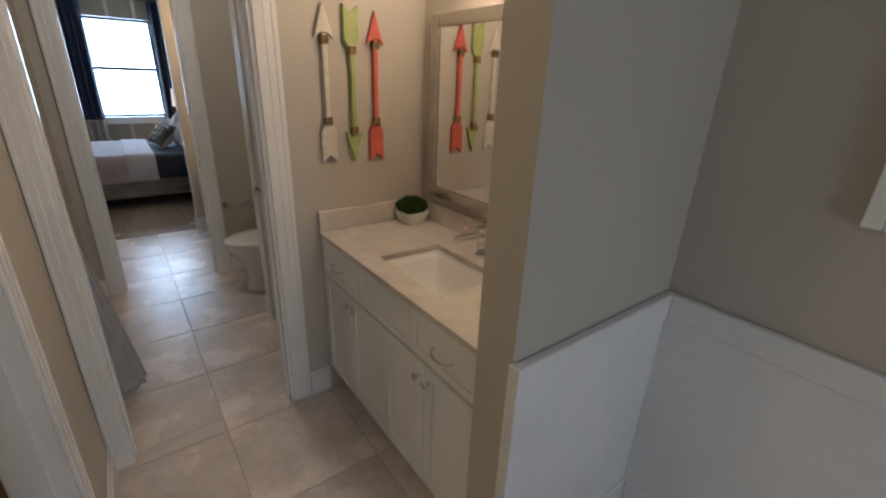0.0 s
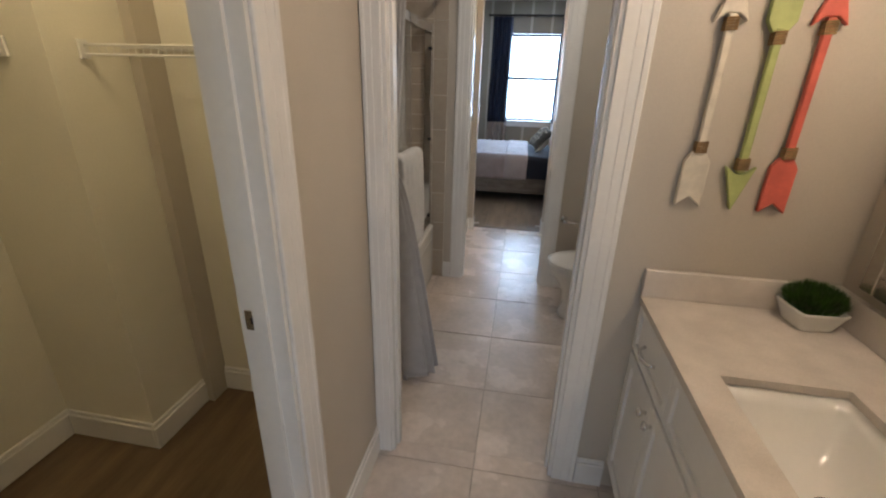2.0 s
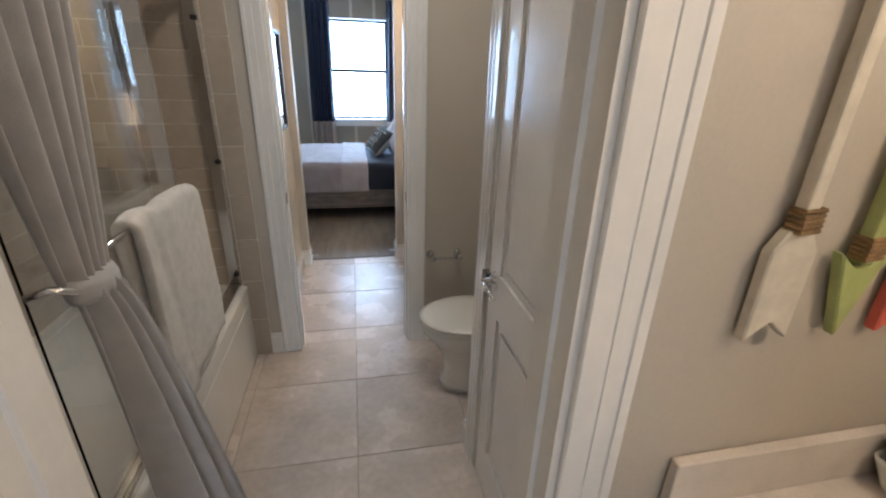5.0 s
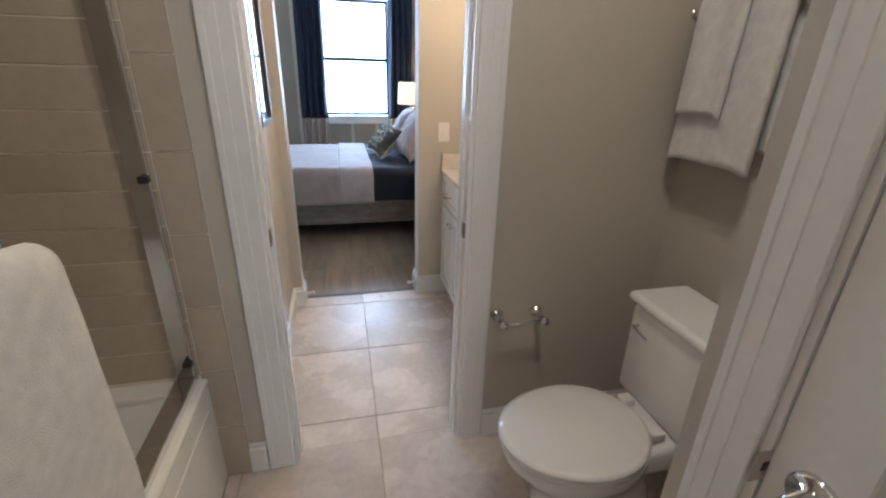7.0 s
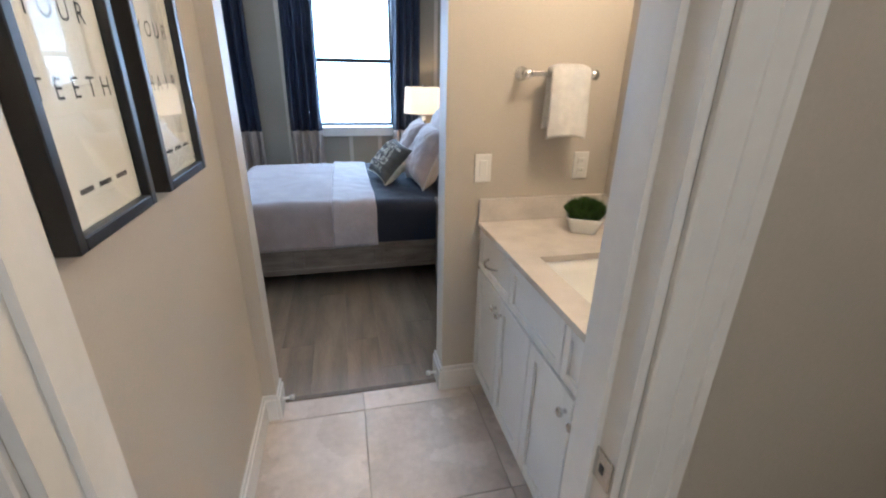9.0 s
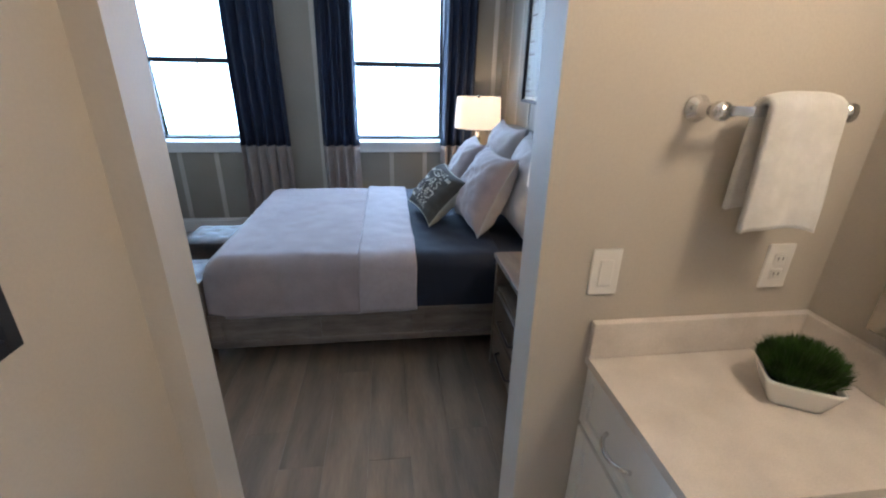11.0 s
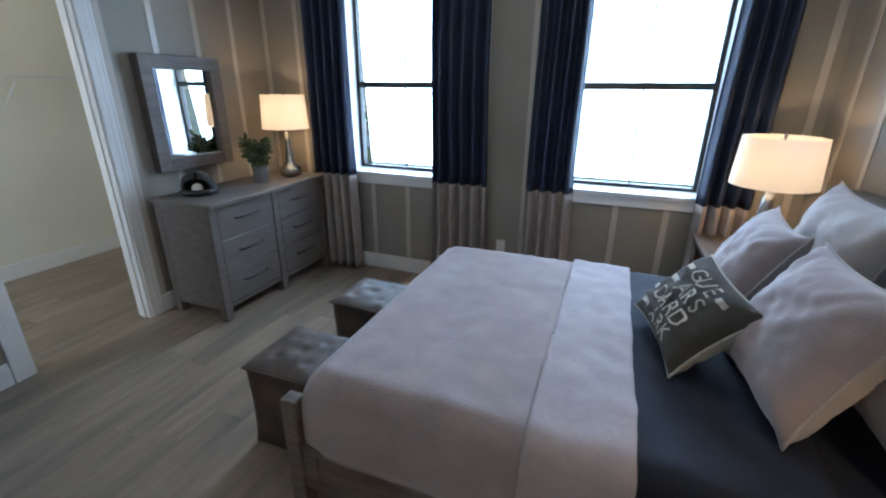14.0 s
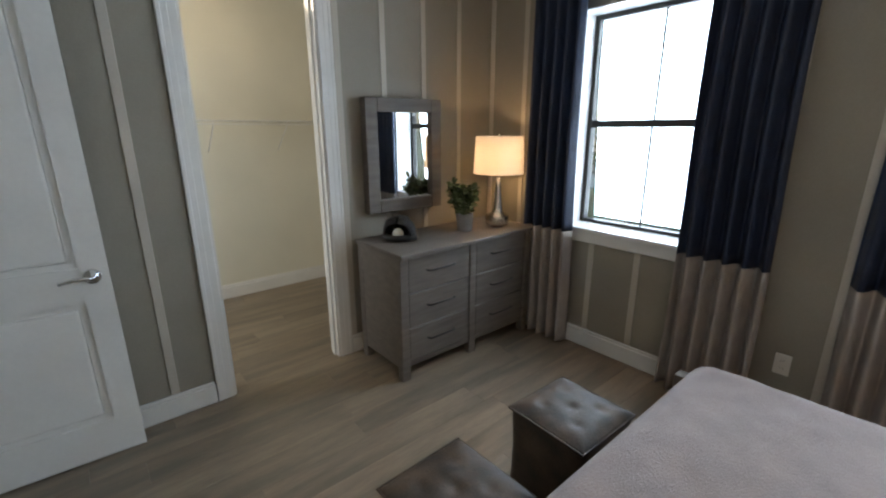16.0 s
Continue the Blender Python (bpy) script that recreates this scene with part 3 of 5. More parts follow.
def vanity(y0, y1, label_room, lift=0.0):
    """Cabinet, top, sink, tap along the east wall, between y0 and y1; the top's front is at x 0.795."""
    n = y1 - y0
    c = thing("vanity_cabinet", pose(0.825, y1, lift), "white shaker vanity cabinet with chrome pulls " + label_room, "cabinet", "vanities")
    bm = bmesh.new()
    bx(bm, 0.0, EX - 0.826, -n + 0.001, -0.001, 0.10, 0.650)
    bx(bm, 0.0, 0.016, -n + 0.001, -0.001, 0.650, 0.8415)
    bx(bm, EX - 0.842, EX - 0.826, -n + 0.001, -0.001, 0.650, 0.8415)
    bx(bm, 0.016, EX - 0.842, -n + 0.001, -n + 0.017, 0.650, 0.8415)
    bx(bm, 0.016, EX - 0.842, -0.017, -0.001, 0.650, 0.8415)
    part("body", bm, CABINET, c)
    part("toe_kick", box(0.06, EX - 0.826, -n + 0.001, -0.001, -lift, 0.10), CABINET, c)
    q = n / 4
    for k in range(4):
        ya, yb = -q * (k + 1), -q * k
        if k in (0, 3):
            da, db = (-0.38, 0.0) if k == 0 else (-n, -n + 0.38)
            d = shaker(c, "drawer", da, db, 0.655, 0.834, 0.030)
            pull(d, (da + db) / 2, 0.742)
        dd = shaker(c, "door", ya, yb, 0.105, 0.645)
        knob(dd, ya + 0.030 if k % 2 == 0 else yb - 0.030, 0.585)
    shaker(c, "false_front", -n + 0.38, -0.38, 0.655, 0.834, 0.030)
    # top with the sink's opening
    t = thing("vanity_countertop", pose(0.795, y1, 0.83 + lift), "pale speckled quartz countertop with a low backsplash", "countertop", "countertops")
    W = EX - 0.795 - 0.001
    sx0, sx1, sy0, sy1 = 0.095, 0.388, -n / 2 - 0.260, -n / 2 + 0.164
    bm = bmesh.new()
    for b in ((0, sx0, -n, 0), (sx1, W, -n, 0), (sx0, sx1, -n, sy0), (sx0, sx1, sy1, 0)):
        bx(bm, b[0], b[1], b[2] + 0.0008, b[3] - 0.0008, 0.012, 0.035)
    bmesh.ops.remove_doubles(bm, verts=bm.verts[:], dist=0.0002)
    part("top", bm, QUARTZ, t)
    part("backsplash", box(W - 0.021, W, -n + 0.001, -0.021, 0.0352, 0.135, 0.002, 1), QUARTZ, t)
    part("side_splash", box(0.0, W, -0.0205, -0.001, 0.0352, 0.135, 0.002, 1), QUARTZ, t)
    # sink: a rounded rectangular bowl
    sk = thing("undermount_sink", pose(0.795 + (sx0 + sx1) / 2, y1 - n / 2 - 0.048, 0.845 + lift), "white ceramic rectangular undermount sink", "sink", "sinks")
    def bowl(u, v):
        a = u * math.tau
        r = v
        depth = -0.005 - 0.125 * (1 - r ** 5)
        ca, sa = math.cos(a), math.sin(a)
        k = (abs(ca) ** 14 + abs(sa) ** 14) ** (-1 / 14)
        sh = r * (0.70 + 0.30 * r ** 2) if r < 1 else 1
        return Vector((k * ca * 0.152 * sh, k * sa * 0.218 * sh, depth - 0.01 * (1 - r)))
    bo = part("basin", sheet(bowl, 64, 16, None, True), CERAMIC, sk, "", True)
    thick(bo, 0.004)
    part("drain", lathe([(0.0, 0.0), (0.012, 0.002), (0.020, -0.001), (0.024, 0.003), (0.026, 0.0)], 24, None, pose(0.022, 0.0, -0.133)), CHROME, sk, "round chrome drain", True)
    # tap
    f = thing("basin_faucet", pose(1.262, y1 - n / 2 - 0.048, 0.8655 + lift), "polished chrome single-lever basin faucet", "faucet", "faucets")
    part("base", lathe([(0.030, 0), (0.030, 0.006), (0.024, 0.010)], 28), CHROME, f, "", True)
    part("column", lathe([(0.023, 0.008), (0.021, 0.09), (0.024, 0.115), (0.022, 0.128), (0.0, 0.13)], 28), CHROME, f, "", True)
    sp = bmesh.new()
    bx(sp, -0.145, 0.0, -0.020, 0.020, 0.086, 0.108, 0.006, 3)
    part("spout", sp, CHROME, f, "", True)
    lv = bmesh.new()
    bx(lv, -0.105, 0.025, -0.017, 0.017, 0.137, 0.148, 0.004, 2)
    bx(lv, -0.012, 0.012, -0.012, 0.012, 0.126, 0.139)
    part("lever", lv, CHROME, f, "", True)


vanity(0.677, 1.851, "in the first vanity room", 0.037)
vanity(3.86, 5.019, "beside the bedroom passage")


def wall_mirror(y0, y1, z0, z1):
    m = thing("wall_mirror", pose(EX, (y0 + y1) / 2, (z0 + z1) / 2), "large mirror in a champagne silver frame above the vanity", "mirror", "vanity mirrors")
    a, b, w = (y1 - y0) / 2, (z1 - z0) / 2, 0.055
    bm = bmesh.new()
    for q in ((-a, -a + w, -b, b), (a - w, a, -b, b), (-a + w, a - w, -b, -b + w), (-a + w, a - w, b - w, b)):
        bx(bm, -0.044, -0.001, q[0], q[1], q[2], q[3], 0.006, 2)
    part("mirror_frame", bm, MIRRORFRAME, m)
    part("mirror_glass", box(-0.034, -0.002, -a + w, a - w, -b + w, b - w), MIRROR, m)


wall_mirror(0.79, 1.738, 1.045, 1.862)
wall_mirror(3.91, 4.858, 1.01, 1.825)


def vanity_light(y):
    v = thing("vanity_light", pose(EX, y, 2.02), "brushed nickel vanity light with three opal shades", "wall lamp", "vanity lights")
    part("backplate", box(-0.025, -0.001, -0.30, 0.30, -0.03, 0.03, 0.004), NICKEL, v)
    for k in (-1, 0, 1):
        part("arm", tube([(-0.025, k * 0.2, 0.0), (-0.07, k * 0.2, 0.0), (-0.09, k * 0.2, 0.012)], 0.008), NICKEL, v, "", True)
        part("shade", lathe([(0.030, 0.012), (0.038, 0.03), (0.050, 0.12)], 24, None, pose(-0.09, k * 0.2, 0.0)), OPAL, v, "lit opal glass shade", True)


vanity_light(1.25)
vanity_light(4.40)


# potted grass
def pot_grass(x, y, z, rz, seed, n=2600):
    p = thing("grass_planter", pose(x, y, z, 0, 0, rz) @ Matrix.Scale(0.90, 4), "white square ceramic bowl with a dome of artificial green grass", "planter", "grass planters")
    def side(u, v):
        a = u * math.tau
        ca, sa = math.cos(a), math.sin(a)
        k = (abs(ca) ** 9 + abs(sa) ** 9) ** (-1 / 9)
        r = 0.052 + 0.024 * v
        return Vector((k * ca * r, k * sa * r, 0.070 * v))
    bm = sheet(side, 64, 8, None, True)
    bm.verts.ensure_lookup_table()
    bm.faces.new([bm.verts[i * 9] for i in range(64)])
    thick(part("bowl", bm, CERAMIC, p, "", True), 0.006)
    part("soil", box(-0.066, 0.066, -0.066, 0.066, 0.048, 0.056), SOIL, p)
    rnd = random.Random(seed)
    bm = bmesh.new()
    for _ in range(n):
        a, r = rnd.uniform(0, math.tau), 0.078 * math.sqrt(rnd.random())
        b = Vector((0.8 * r * math.cos(a), 0.8 * r * math.sin(a), 0.056))
        top = 0.086 * math.sqrt(max(0.0, 1 - (r / 0.086) ** 2)) + 0.014
        clump = 0.010 * noise.noise((r * math.cos(a) * 45, r * math.sin(a) * 45, seed))
        tip = b + Vector((0.42 * r * math.cos(a) + rnd.uniform(-0.011, 0.011), 0.42 * r * math.sin(a) + rnd.uniform(-0.011, 0.011), top * rnd.uniform(0.75, 1.06) + clump))
        s = Vector((rnd.uniform(-1, 1), rnd.uniform(-1, 1), 0)).normalized() * rnd.uniform(0.0010, 0.0019)
        mid = b.lerp(tip, 0.6) + Vector((rnd.uniform(-0.004, 0.004), rnd.uniform(-0.004, 0.004), 0.004))
        v = [bm.verts.new(q) for q in (b - s, b + s, mid + s * 1.3, tip, mid - s * 1.3)]
        bm.faces.new(v)
    part("grass", bm, LEAF, p, "dense dome of thin green blades")


pot_grass(1.258, 1.762, 0.9022, 6, 5)
pot_grass(1.185, 4.835, 0.8652, -30, 8)


# arrows on the wall
def arrow(x, z0, z1, mat, colour, up):
    a = thing("wooden_arrow", pose(x, 1.851, 0), "%s painted wooden arrow with twine bindings on the wall" % colour, "wall decor", "wooden arrows")
    def flat(pts, name, t=0.018):
        bm = bmesh.new()
        f = bm.faces.new([bm.verts.new((px, -0.004, pz)) for px, pz in pts])
        r = bmesh.ops.extrude_face_region(bm, geom=[f])
        bmesh.ops.translate(bm, vec=(0, -t, 0), verts=[v for v in r["geom"] if isinstance(v, bmesh.types.BMVert)])
        bmesh.ops.bevel(bm, geom=bm.edges[:], offset=0.0025, segments=1, affect="EDGES")
        part(name, bm, mat, a)
    h, fl = 0.135, 0.165
    zt, zb = (z1, z0)
    def q(px, s):    # s: 0 at the tail's end, 1 at the tip
        return (px, zb + s if up else zt - s)
    L = z1 - z0
    flat([q(0, L), q(-0.042, L - h), q(-0.014, L - h + 0.022), q(0.014, L - h + 0.022), q(0.042, L - h)], "arrow_head")
    flat([q(-0.036, 0), q(0, 0.030), q(0.036, 0), q(0.036, fl - 0.03), q(0.017, fl), q(-0.017, fl), q(-0.036, fl - 0.03)], "arrow_fletching")
    lo, hi = sorted((q(0, fl - 0.01)[1], q(0, L - h + 0.02)[1]))
    part("shaft", box(-0.0105, 0.0105, -0.026, -0.006, lo, hi, 0.004, 2), mat, a)
    for s in (fl + 0.012, L - h - 0.005):
        zc = q(0, s)[1]
        bm = bmesh.new()
        for k in range(5):
            zz = zc + (k - 2) * 0.0068
            tube([(-0.0145, -0.008, zz), (-0.0135, -0.0285, zz), (0.0135, -0.0285, zz + 0.002), (0.0145, -0.008, zz + 0.002)], 0.0034, 6, bm)
        part("twine_binding", bm, ROPE, a, "wound jute twine")


arrow(0.868, 1.228, 1.868, IVORY, "ivory", True)
arrow(0.991, 1.222, 1.872, LIME, "pale green", False)
arrow(1.103, 1.222, 1.860, CORAL, "coral red", True)

# picture in the alcove
p = thing("framed_picture", pose(1.505, -0.18, 1.635), "white framed picture on the alcove wall", "picture")
bm = bmesh.new()
for q in ((-0.33, -0.29, -0.33, 0.33), (0.29, 0.33, -0.33, 0.33), (-0.29, 0.29, -0.33, -0.29), (-0.29, 0.29, 0.29, 0.33)):
    bx(bm, -0.030, -0.001, q[0], q[1], q[2], q[3], 0.003, 1)
part("frame", bm, TRIM, p)
part("print", box(-0.012, -0.002, -0.29, 0.29, -0.29, 0.29), PAPER, p)


# ---- closet wire shelves ----
def wire_shelf(axis, wall, out, a, b, z, name_group, braces=()):
    s = thing("wire_shelf", pose(0, 0, 0), "white coated wire closet shelf with angled braces", "shelf", name_group)
    def P(u, d, zz):
        return (u, wall + out * d, zz) if axis == "x" else (wall + out * d, u, zz)
    bm = bmesh.new()
    for d, zz in ((0.01, z), (0.15, z), (0.30, z), (0.302, z - 0.03)):
        tube([P(a, d, zz), P(b, d, zz)], 0.005, 6, bm)
    part("long_wire", bm, WIRE, s)
    bm = bmesh.new()
    n = int((b - a) / 0.028)
    for k in range(n + 1):
        u = a + 0.005 + (b - a - 0.01) * k / n
        tube([P(u, 0.005, z + 0.003), P(u, 0.300, z + 0.003), P(u, 0.304, z - 0.03)], 0.0016, 4, bm)
    tagged(part("cross_wire", bm, WIRE, s), kind="stuff")
    for u in braces:
        part("brace", tube([P(u, 0.295, z - 0.01), P(u, 0.29, z - 0.05), P(u, 0.015, z - 0.26)], 0.006, 6), WIRE, s)
    for u in (a, b):
        q0, q1 = sorted((P(u - 0.006, 0.285, 0), P(u + 0.006, 0.32, 0)))
        part("end_bracket", box(min(q0[0], q1[0]), max(q0[0], q1[0]), min(q0[1], q1[1]), max(q0[1], q1[1]), z - 0.045, z + 0.016, 0.002, 1), WIRE, s)


wire_shelf("y", -1.585, 1, -0.19, 1.652, 1.65, "closet shelves", (0.4,))
wire_shelf("x", 2.085, -1, -1.125, -0.47, 1.65, "closet shelves", (-0.7,))
wire_shelf("y", -4.30, 1, 5.6, 8.67, 1.615, "closet shelves", (6.0, 6.75, 7.35, 8.1))


# ---- bath ----
t = thing("bathtub", pose(-0.30, 2.191, 0), "white alcove bathtub with a plain apron", "bathtub")
L, D = 1.519, 0.784
bm = bmesh.new()
bx(bm, -0.035, 0.0, 0, L, 0.0, 0.43, 0.006)
bx(bm, 0.0, 0.004, 0.06, L - 0.06, 0.06, 0.36, 0.003, 1)
part("apron", bm, CERAMIC, t)
bm = bmesh.new()
bx(bm, -0.10, 0.004, 0, L, 0.43, 0.455, 0.010, 3)
bx(bm, -D, -D + 0.06, 0, L, 0.43, 0.455, 0.006)
bx(bm, -D + 0.06, -0.10, 0, 0.08, 0.43, 0.455, 0.006)
bx(bm, -D + 0.06, -0.10, L - 0.08, L, 0.43, 0.455, 0.006)
part("rim", bm, CERAMIC, t)
def well(u, v):
    a = u * math.tau
    ca, sa = math.cos(a), math.sin(a)
    k = (abs(ca) ** 30 + abs(sa) ** 30) ** (-1 / 30)
    s = v * (0.55 + 0.45 * v * v)
    return Vector((-0.41 + k * ca * 0.322 * s, L / 2 + k * sa * 0.69 * s, 0.44 - 0.36 * (1 - v ** 7)))
thick(part("basin", sheet(well, 64, 14, None, True), CERAMIC, t, "", True), 0.005)

# sliding glass tub door
g = thing("tub_glass_door", pose(-0.35, 2.193, 0.456), "framed sliding glass tub door with chrome rails", "shower door")
Lg = 1.503
part("bottom_track", box(-0.03, 0.03, 0, Lg, 0.0, 0.028, 0.003, 1), CHROME, g)
part("header_rail", box(-0.03, 0.03, 0, Lg, 1.40, 1.455, 0.004, 1), CHROME, g)
for y0 in (0.0, Lg - 0.028):
    part("wall_channel", box(-0.026, 0.026, y0, y0 + 0.028, 0.028, 1.40, 0.003, 1), CHROME, g)
for x, y0, y1 in ((-0.014, 0.0285, 0.80), (0.012, 0.12, 0.945)):
    gp = part("glass_panel", box(x - 0.003, x + 0.003, y0, y1, 0.03, 1.398), CLEAR, g)
    gp.visible_shadow = False
for z in (0.09, 0.685, 1.30):
    part("bumper", box(0.008, 0.034, Lg - 0.052, Lg - 0.029, z - 0.010, z + 0.010, 0.003, 1), BLACK, g, "black rubber bumper")
part("towel_bar", tube([(0.05, 0.20, 0.685), (0.05, 0.905, 0.685)], 0.009, 12), CHROME, g, "", True)
for y in (0.24, 0.865):
    part("bar_post", tube([(0.015, y, 0.685), (0.05, y, 0.685)], 0.010, 10), CHROME, g, "", True)


def hung_towel(m, w, front, back, t, label, group="", waves=0.004, r=None):
    """A towel over a bar along local y, with its front on +x."""
    k = thing("hanging_towel", m, label, "towel", group)
    path = []
    n = 22
    r = r or t / 2 + 0.010
    for i in range(n + 1):
        path.append((r, -front + front * i / n))
    for i in range(1, 8):
        a = math.pi * i / 8
        path.append((r * math.cos(a), r * math.sin(a) * 1.1))
    for i in range(n + 1):
        path.append((-r, -back * i / n))
    def f(u, v):
        x, z = path[min(len(path) - 1, int(round(v * (len(path) - 1))))]
        y = (u - 0.5) * w * (1 + 0.03 * max(0, -z) / front)
        wob = waves * math.sin(u * 9 + z * 5) + 0.004 * noise.noise((y * 14, z * 9, x * 20))
        sag = -0.010 * (2 * u - 1) ** 4
        return Vector((x + wob + 0.012 * max(0, -z) / front * (1 if x > 0 else -0.4), y, z + sag))
    c = part("cloth", sheet(f, 26, len(path) - 1), TERRY, k, "", True)
    thick(c, t)
    return k


hung_towel(pose(-0.30, 2.945, 1.131), 0.36, 0.56, 0.45, 0.030, "thick white bath towel folded over the tub door bar", "towels")
hung_towel(pose(-0.30, 2.72, 1.141), 0.12, 0.60, 0.42, 0.032, "thick white bath towel bunched on the tub door bar", "towels")

# tied curtain
c = thing("shower_curtain", pose(-0.20, 2.36, 0), "pale grey shower curtain tied back beside the tub", "curtain")
def curtain_f(u, v):
    z = 2.10 - 2.04 * v
    tie = 1.12
    if z > tie:
        s = ((z - tie) / (2.10 - tie)) ** 0.8
        half, cy, cx = 0.050 + 0.13 * s, 0.02 - 0.03 * s, -0.06 + 0.02 * s
    else:
        s = (tie - z) / tie
        half, cy, cx = 0.050 + 0.080 * s ** 0.7, 0.02 + 0.02 * s, -0.05 + 0.13 * s ** 0.7
    w = 2 * u - 1
    amp = 0.022 + 0.030 * abs(z - tie)
    ph = w * 15.5 + 0.6 * math.sin(3 * z)
    return Vector((cx + amp * math.sin(ph) + 0.55 * half * (1 - w * w) * (1 if z < tie else 0.2), cy + half * w, z + 0.012 * math.sin(ph * 0.5)))
thick(part("cloth", sheet(curtain_f, 120, 60), GREYCLOTH, c, "", True), 0.002)
part("tie_band", lathe([(0.052, -0.025), (0.058, -0.01), (0.058, 0.01), (0.052, 0.025)], 24, None, Matrix.Translation((-0.050, 0.02, 1.125)) @ Matrix.Diagonal((0.75, 1.25, 1, 1))), GREYCLOTH, c, "cloth tie band", True)
part("holdback", tube([(-0.10, -0.10, 1.15), (-0.07, -0.075, 1.155), (-0.03, -0.06, 1.14)], 0.008), CHROME, c, "chrome holdback hook", True)
rod = thing("curtain_rod", pose(-0.20, 2.85, 2.11), "chrome shower curtain rod between two walls", "curtain rod")
part("rod", tube([(0, -0.658, 0), (0, 0.86, 0)], 0.0125, 14), CHROME, rod, "", True)
for y in (-0.653, 0.855):
    part("flange", lathe([(0.03, -0.006), (0.03, 0.004), (0.015, 0.008)], 20, None, pose(0, y, 0, 90)), CHROME, rod, "", True)

# toilet
w = thing("toilet", pose(0.86, 3.285, 0), "white ceramic two-piece toilet with closed lid", "toilet")
def oval(a, fx, bxx, hy):
    ca, sa = math.cos(a), math.sin(a)
    return (ca * (bxx if ca > 0 else fx), sa * hy)
def ringed(prof, seg=40):
    bm = bmesh.new()
    rows = []
    for z, fx, bk, hy, ox in prof:
        rows.append([bm.verts.new((oval(k * math.tau / seg, fx, bk, hy)[0] + ox, oval(k * math.tau / seg, fx, bk, hy)[1], z)) for k in range(seg)])
    for lo, hi in zip(rows, rows[1:]):
        for k in range(seg):
            bm.faces.new((lo[k], lo[(k + 1) % seg], hi[(k + 1) % seg], hi[k]))
    bm.faces.new(rows[0][::-1])
    bm.faces.new(rows[-1])
    return bm
part("bowl", ringed([(0.0, 0.17, 0.30, 0.12, 0.02), (0.03, 0.165, 0.30, 0.115, 0.02), (0.10, 0.145, 0.29, 0.10, 0.02), (0.20, 0.155, 0.26, 0.11, 0.01),
                     (0.28, 0.19, 0.23, 0.15, 0.0), (0.34, 0.24, 0.23, 0.18, 0.0), (0.375, 0.25, 0.235, 0.182, 0.0), (0.385, 0.230, 0.235, 0.180, 0.0)]), CERAMIC, w, "", True)
part("seat", ringed([(0.387, 0.238, 0.20, 0.184, 0), (0.392, 0.258, 0.205, 0.192, 0), (0.402, 0.258, 0.205, 0.192, 0), (0.406, 0.238, 0.20, 0.184, 0)]), CERAMIC, w, "", True)
part("lid", ringed([(0.408, 0.240, 0.205, 0.184, 0), (0.412, 0.260, 0.21, 0.194, 0), (0.420, 0.260, 0.21, 0.194, 0), (0.428, 0.235, 0.20, 0.18, 0), (0.432, 0.15, 0.13, 0.11, 0)]), CERAMIC, w, "", True)
for y in (-0.075, 0.075):
    part("lid_hinge", box(0.19, 0.235, y - 0.02, y + 0.02, 0.405, 0.435, 0.006, 2), CERAMIC, w)
part("tank", box(0.265, 0.475, -0.205, 0.205, 0.385, 0.725, 0.025, 4), CERAMIC, w, "", True)
part("shelf", box(0.15, 0.46, -0.12, 0.12, 0.30, 0.392, 0.02, 3), CERAMIC, w, "", True)
part("tank_lid", box(0.248, 0.482, -0.217, 0.217, 0.727, 0.765, 0.018, 4), CERAMIC, w)
part("flush_lever", tube([(0.262, 0.15, 0.66), (0.245, 0.15, 0.66), (0.240, 0.11, 0.655), (0.240, 0.08, 0.65)], 0.006), CHROME, w, "chrome flush lever", True)

# paper holder
p = thing("paper_holder", pose(0.803, 3.711, 0.585), "empty chrome toilet paper holder on the wall", "paper holder")
for x in (-0.08, 0.08):
    q = part("post", lathe([(0.024, 0.0), (0.024, 0.006), (0.012, 0.010), (0.011, 0.07), (0.016, 0.075), (0.016, 0.088), (0.0, 0.09)], 20, None, pose(x, 0, 0, 90)), CHROME, p, "", True)
part("roller", tube([(-0.08, -0.075, -0.004), (0.08, -0.075, -0.004)], 0.007), CHROME, p, "", True)


def towel_bar(m, n, label):
    b = thing("towel_bar", m, label, "towel bar", "towel bars")
    for y in (-n / 2, n / 2):
        part("post", lathe([(0.027, 0), (0.027, 0.006), (0.014, 0.011), (0.013, 0.055), (0.018, 0.062), (0.018, 0.078), (0.0, 0.082)], 22, None, pose(0, y, 0, 0, 90, 0)), CHROME, b, "round chrome post", True)
    part("bar", box(0.060, 0.074, -n / 2, n / 2, -0.010, 0.010, 0.003, 2), CHROME, b)


towel_bar(pose(EX - 0.001, 3.45, 1.62, 0, 0, 180), 0.55, "chrome towel bar above the toilet")
hung_towel(pose(EX - 0.058, 3.508, 1.625, 0, 0, 180), 0.30, 0.44, 0.38, 0.022, "white bath towel hung above the toilet", "towels")
hung_towel(pose(EX - 0.058, 3.560, 1.630, 0, 0, 180), 0.17, 0.30, 0.20, 0.016, "white hand towel laid over a bath towel", "towels", r=0.045)
towel_bar(pose(1.075, 5.019, 1.452, 0, 0, -90), 0.27, "short chrome towel bar beside the mirror")
hung_towel(pose(1.105, 4.951, 1.462, 0, 0, -90), 0.155, 0.235, 0.20, 0.016, "white hand towel on a chrome bar", "towels")


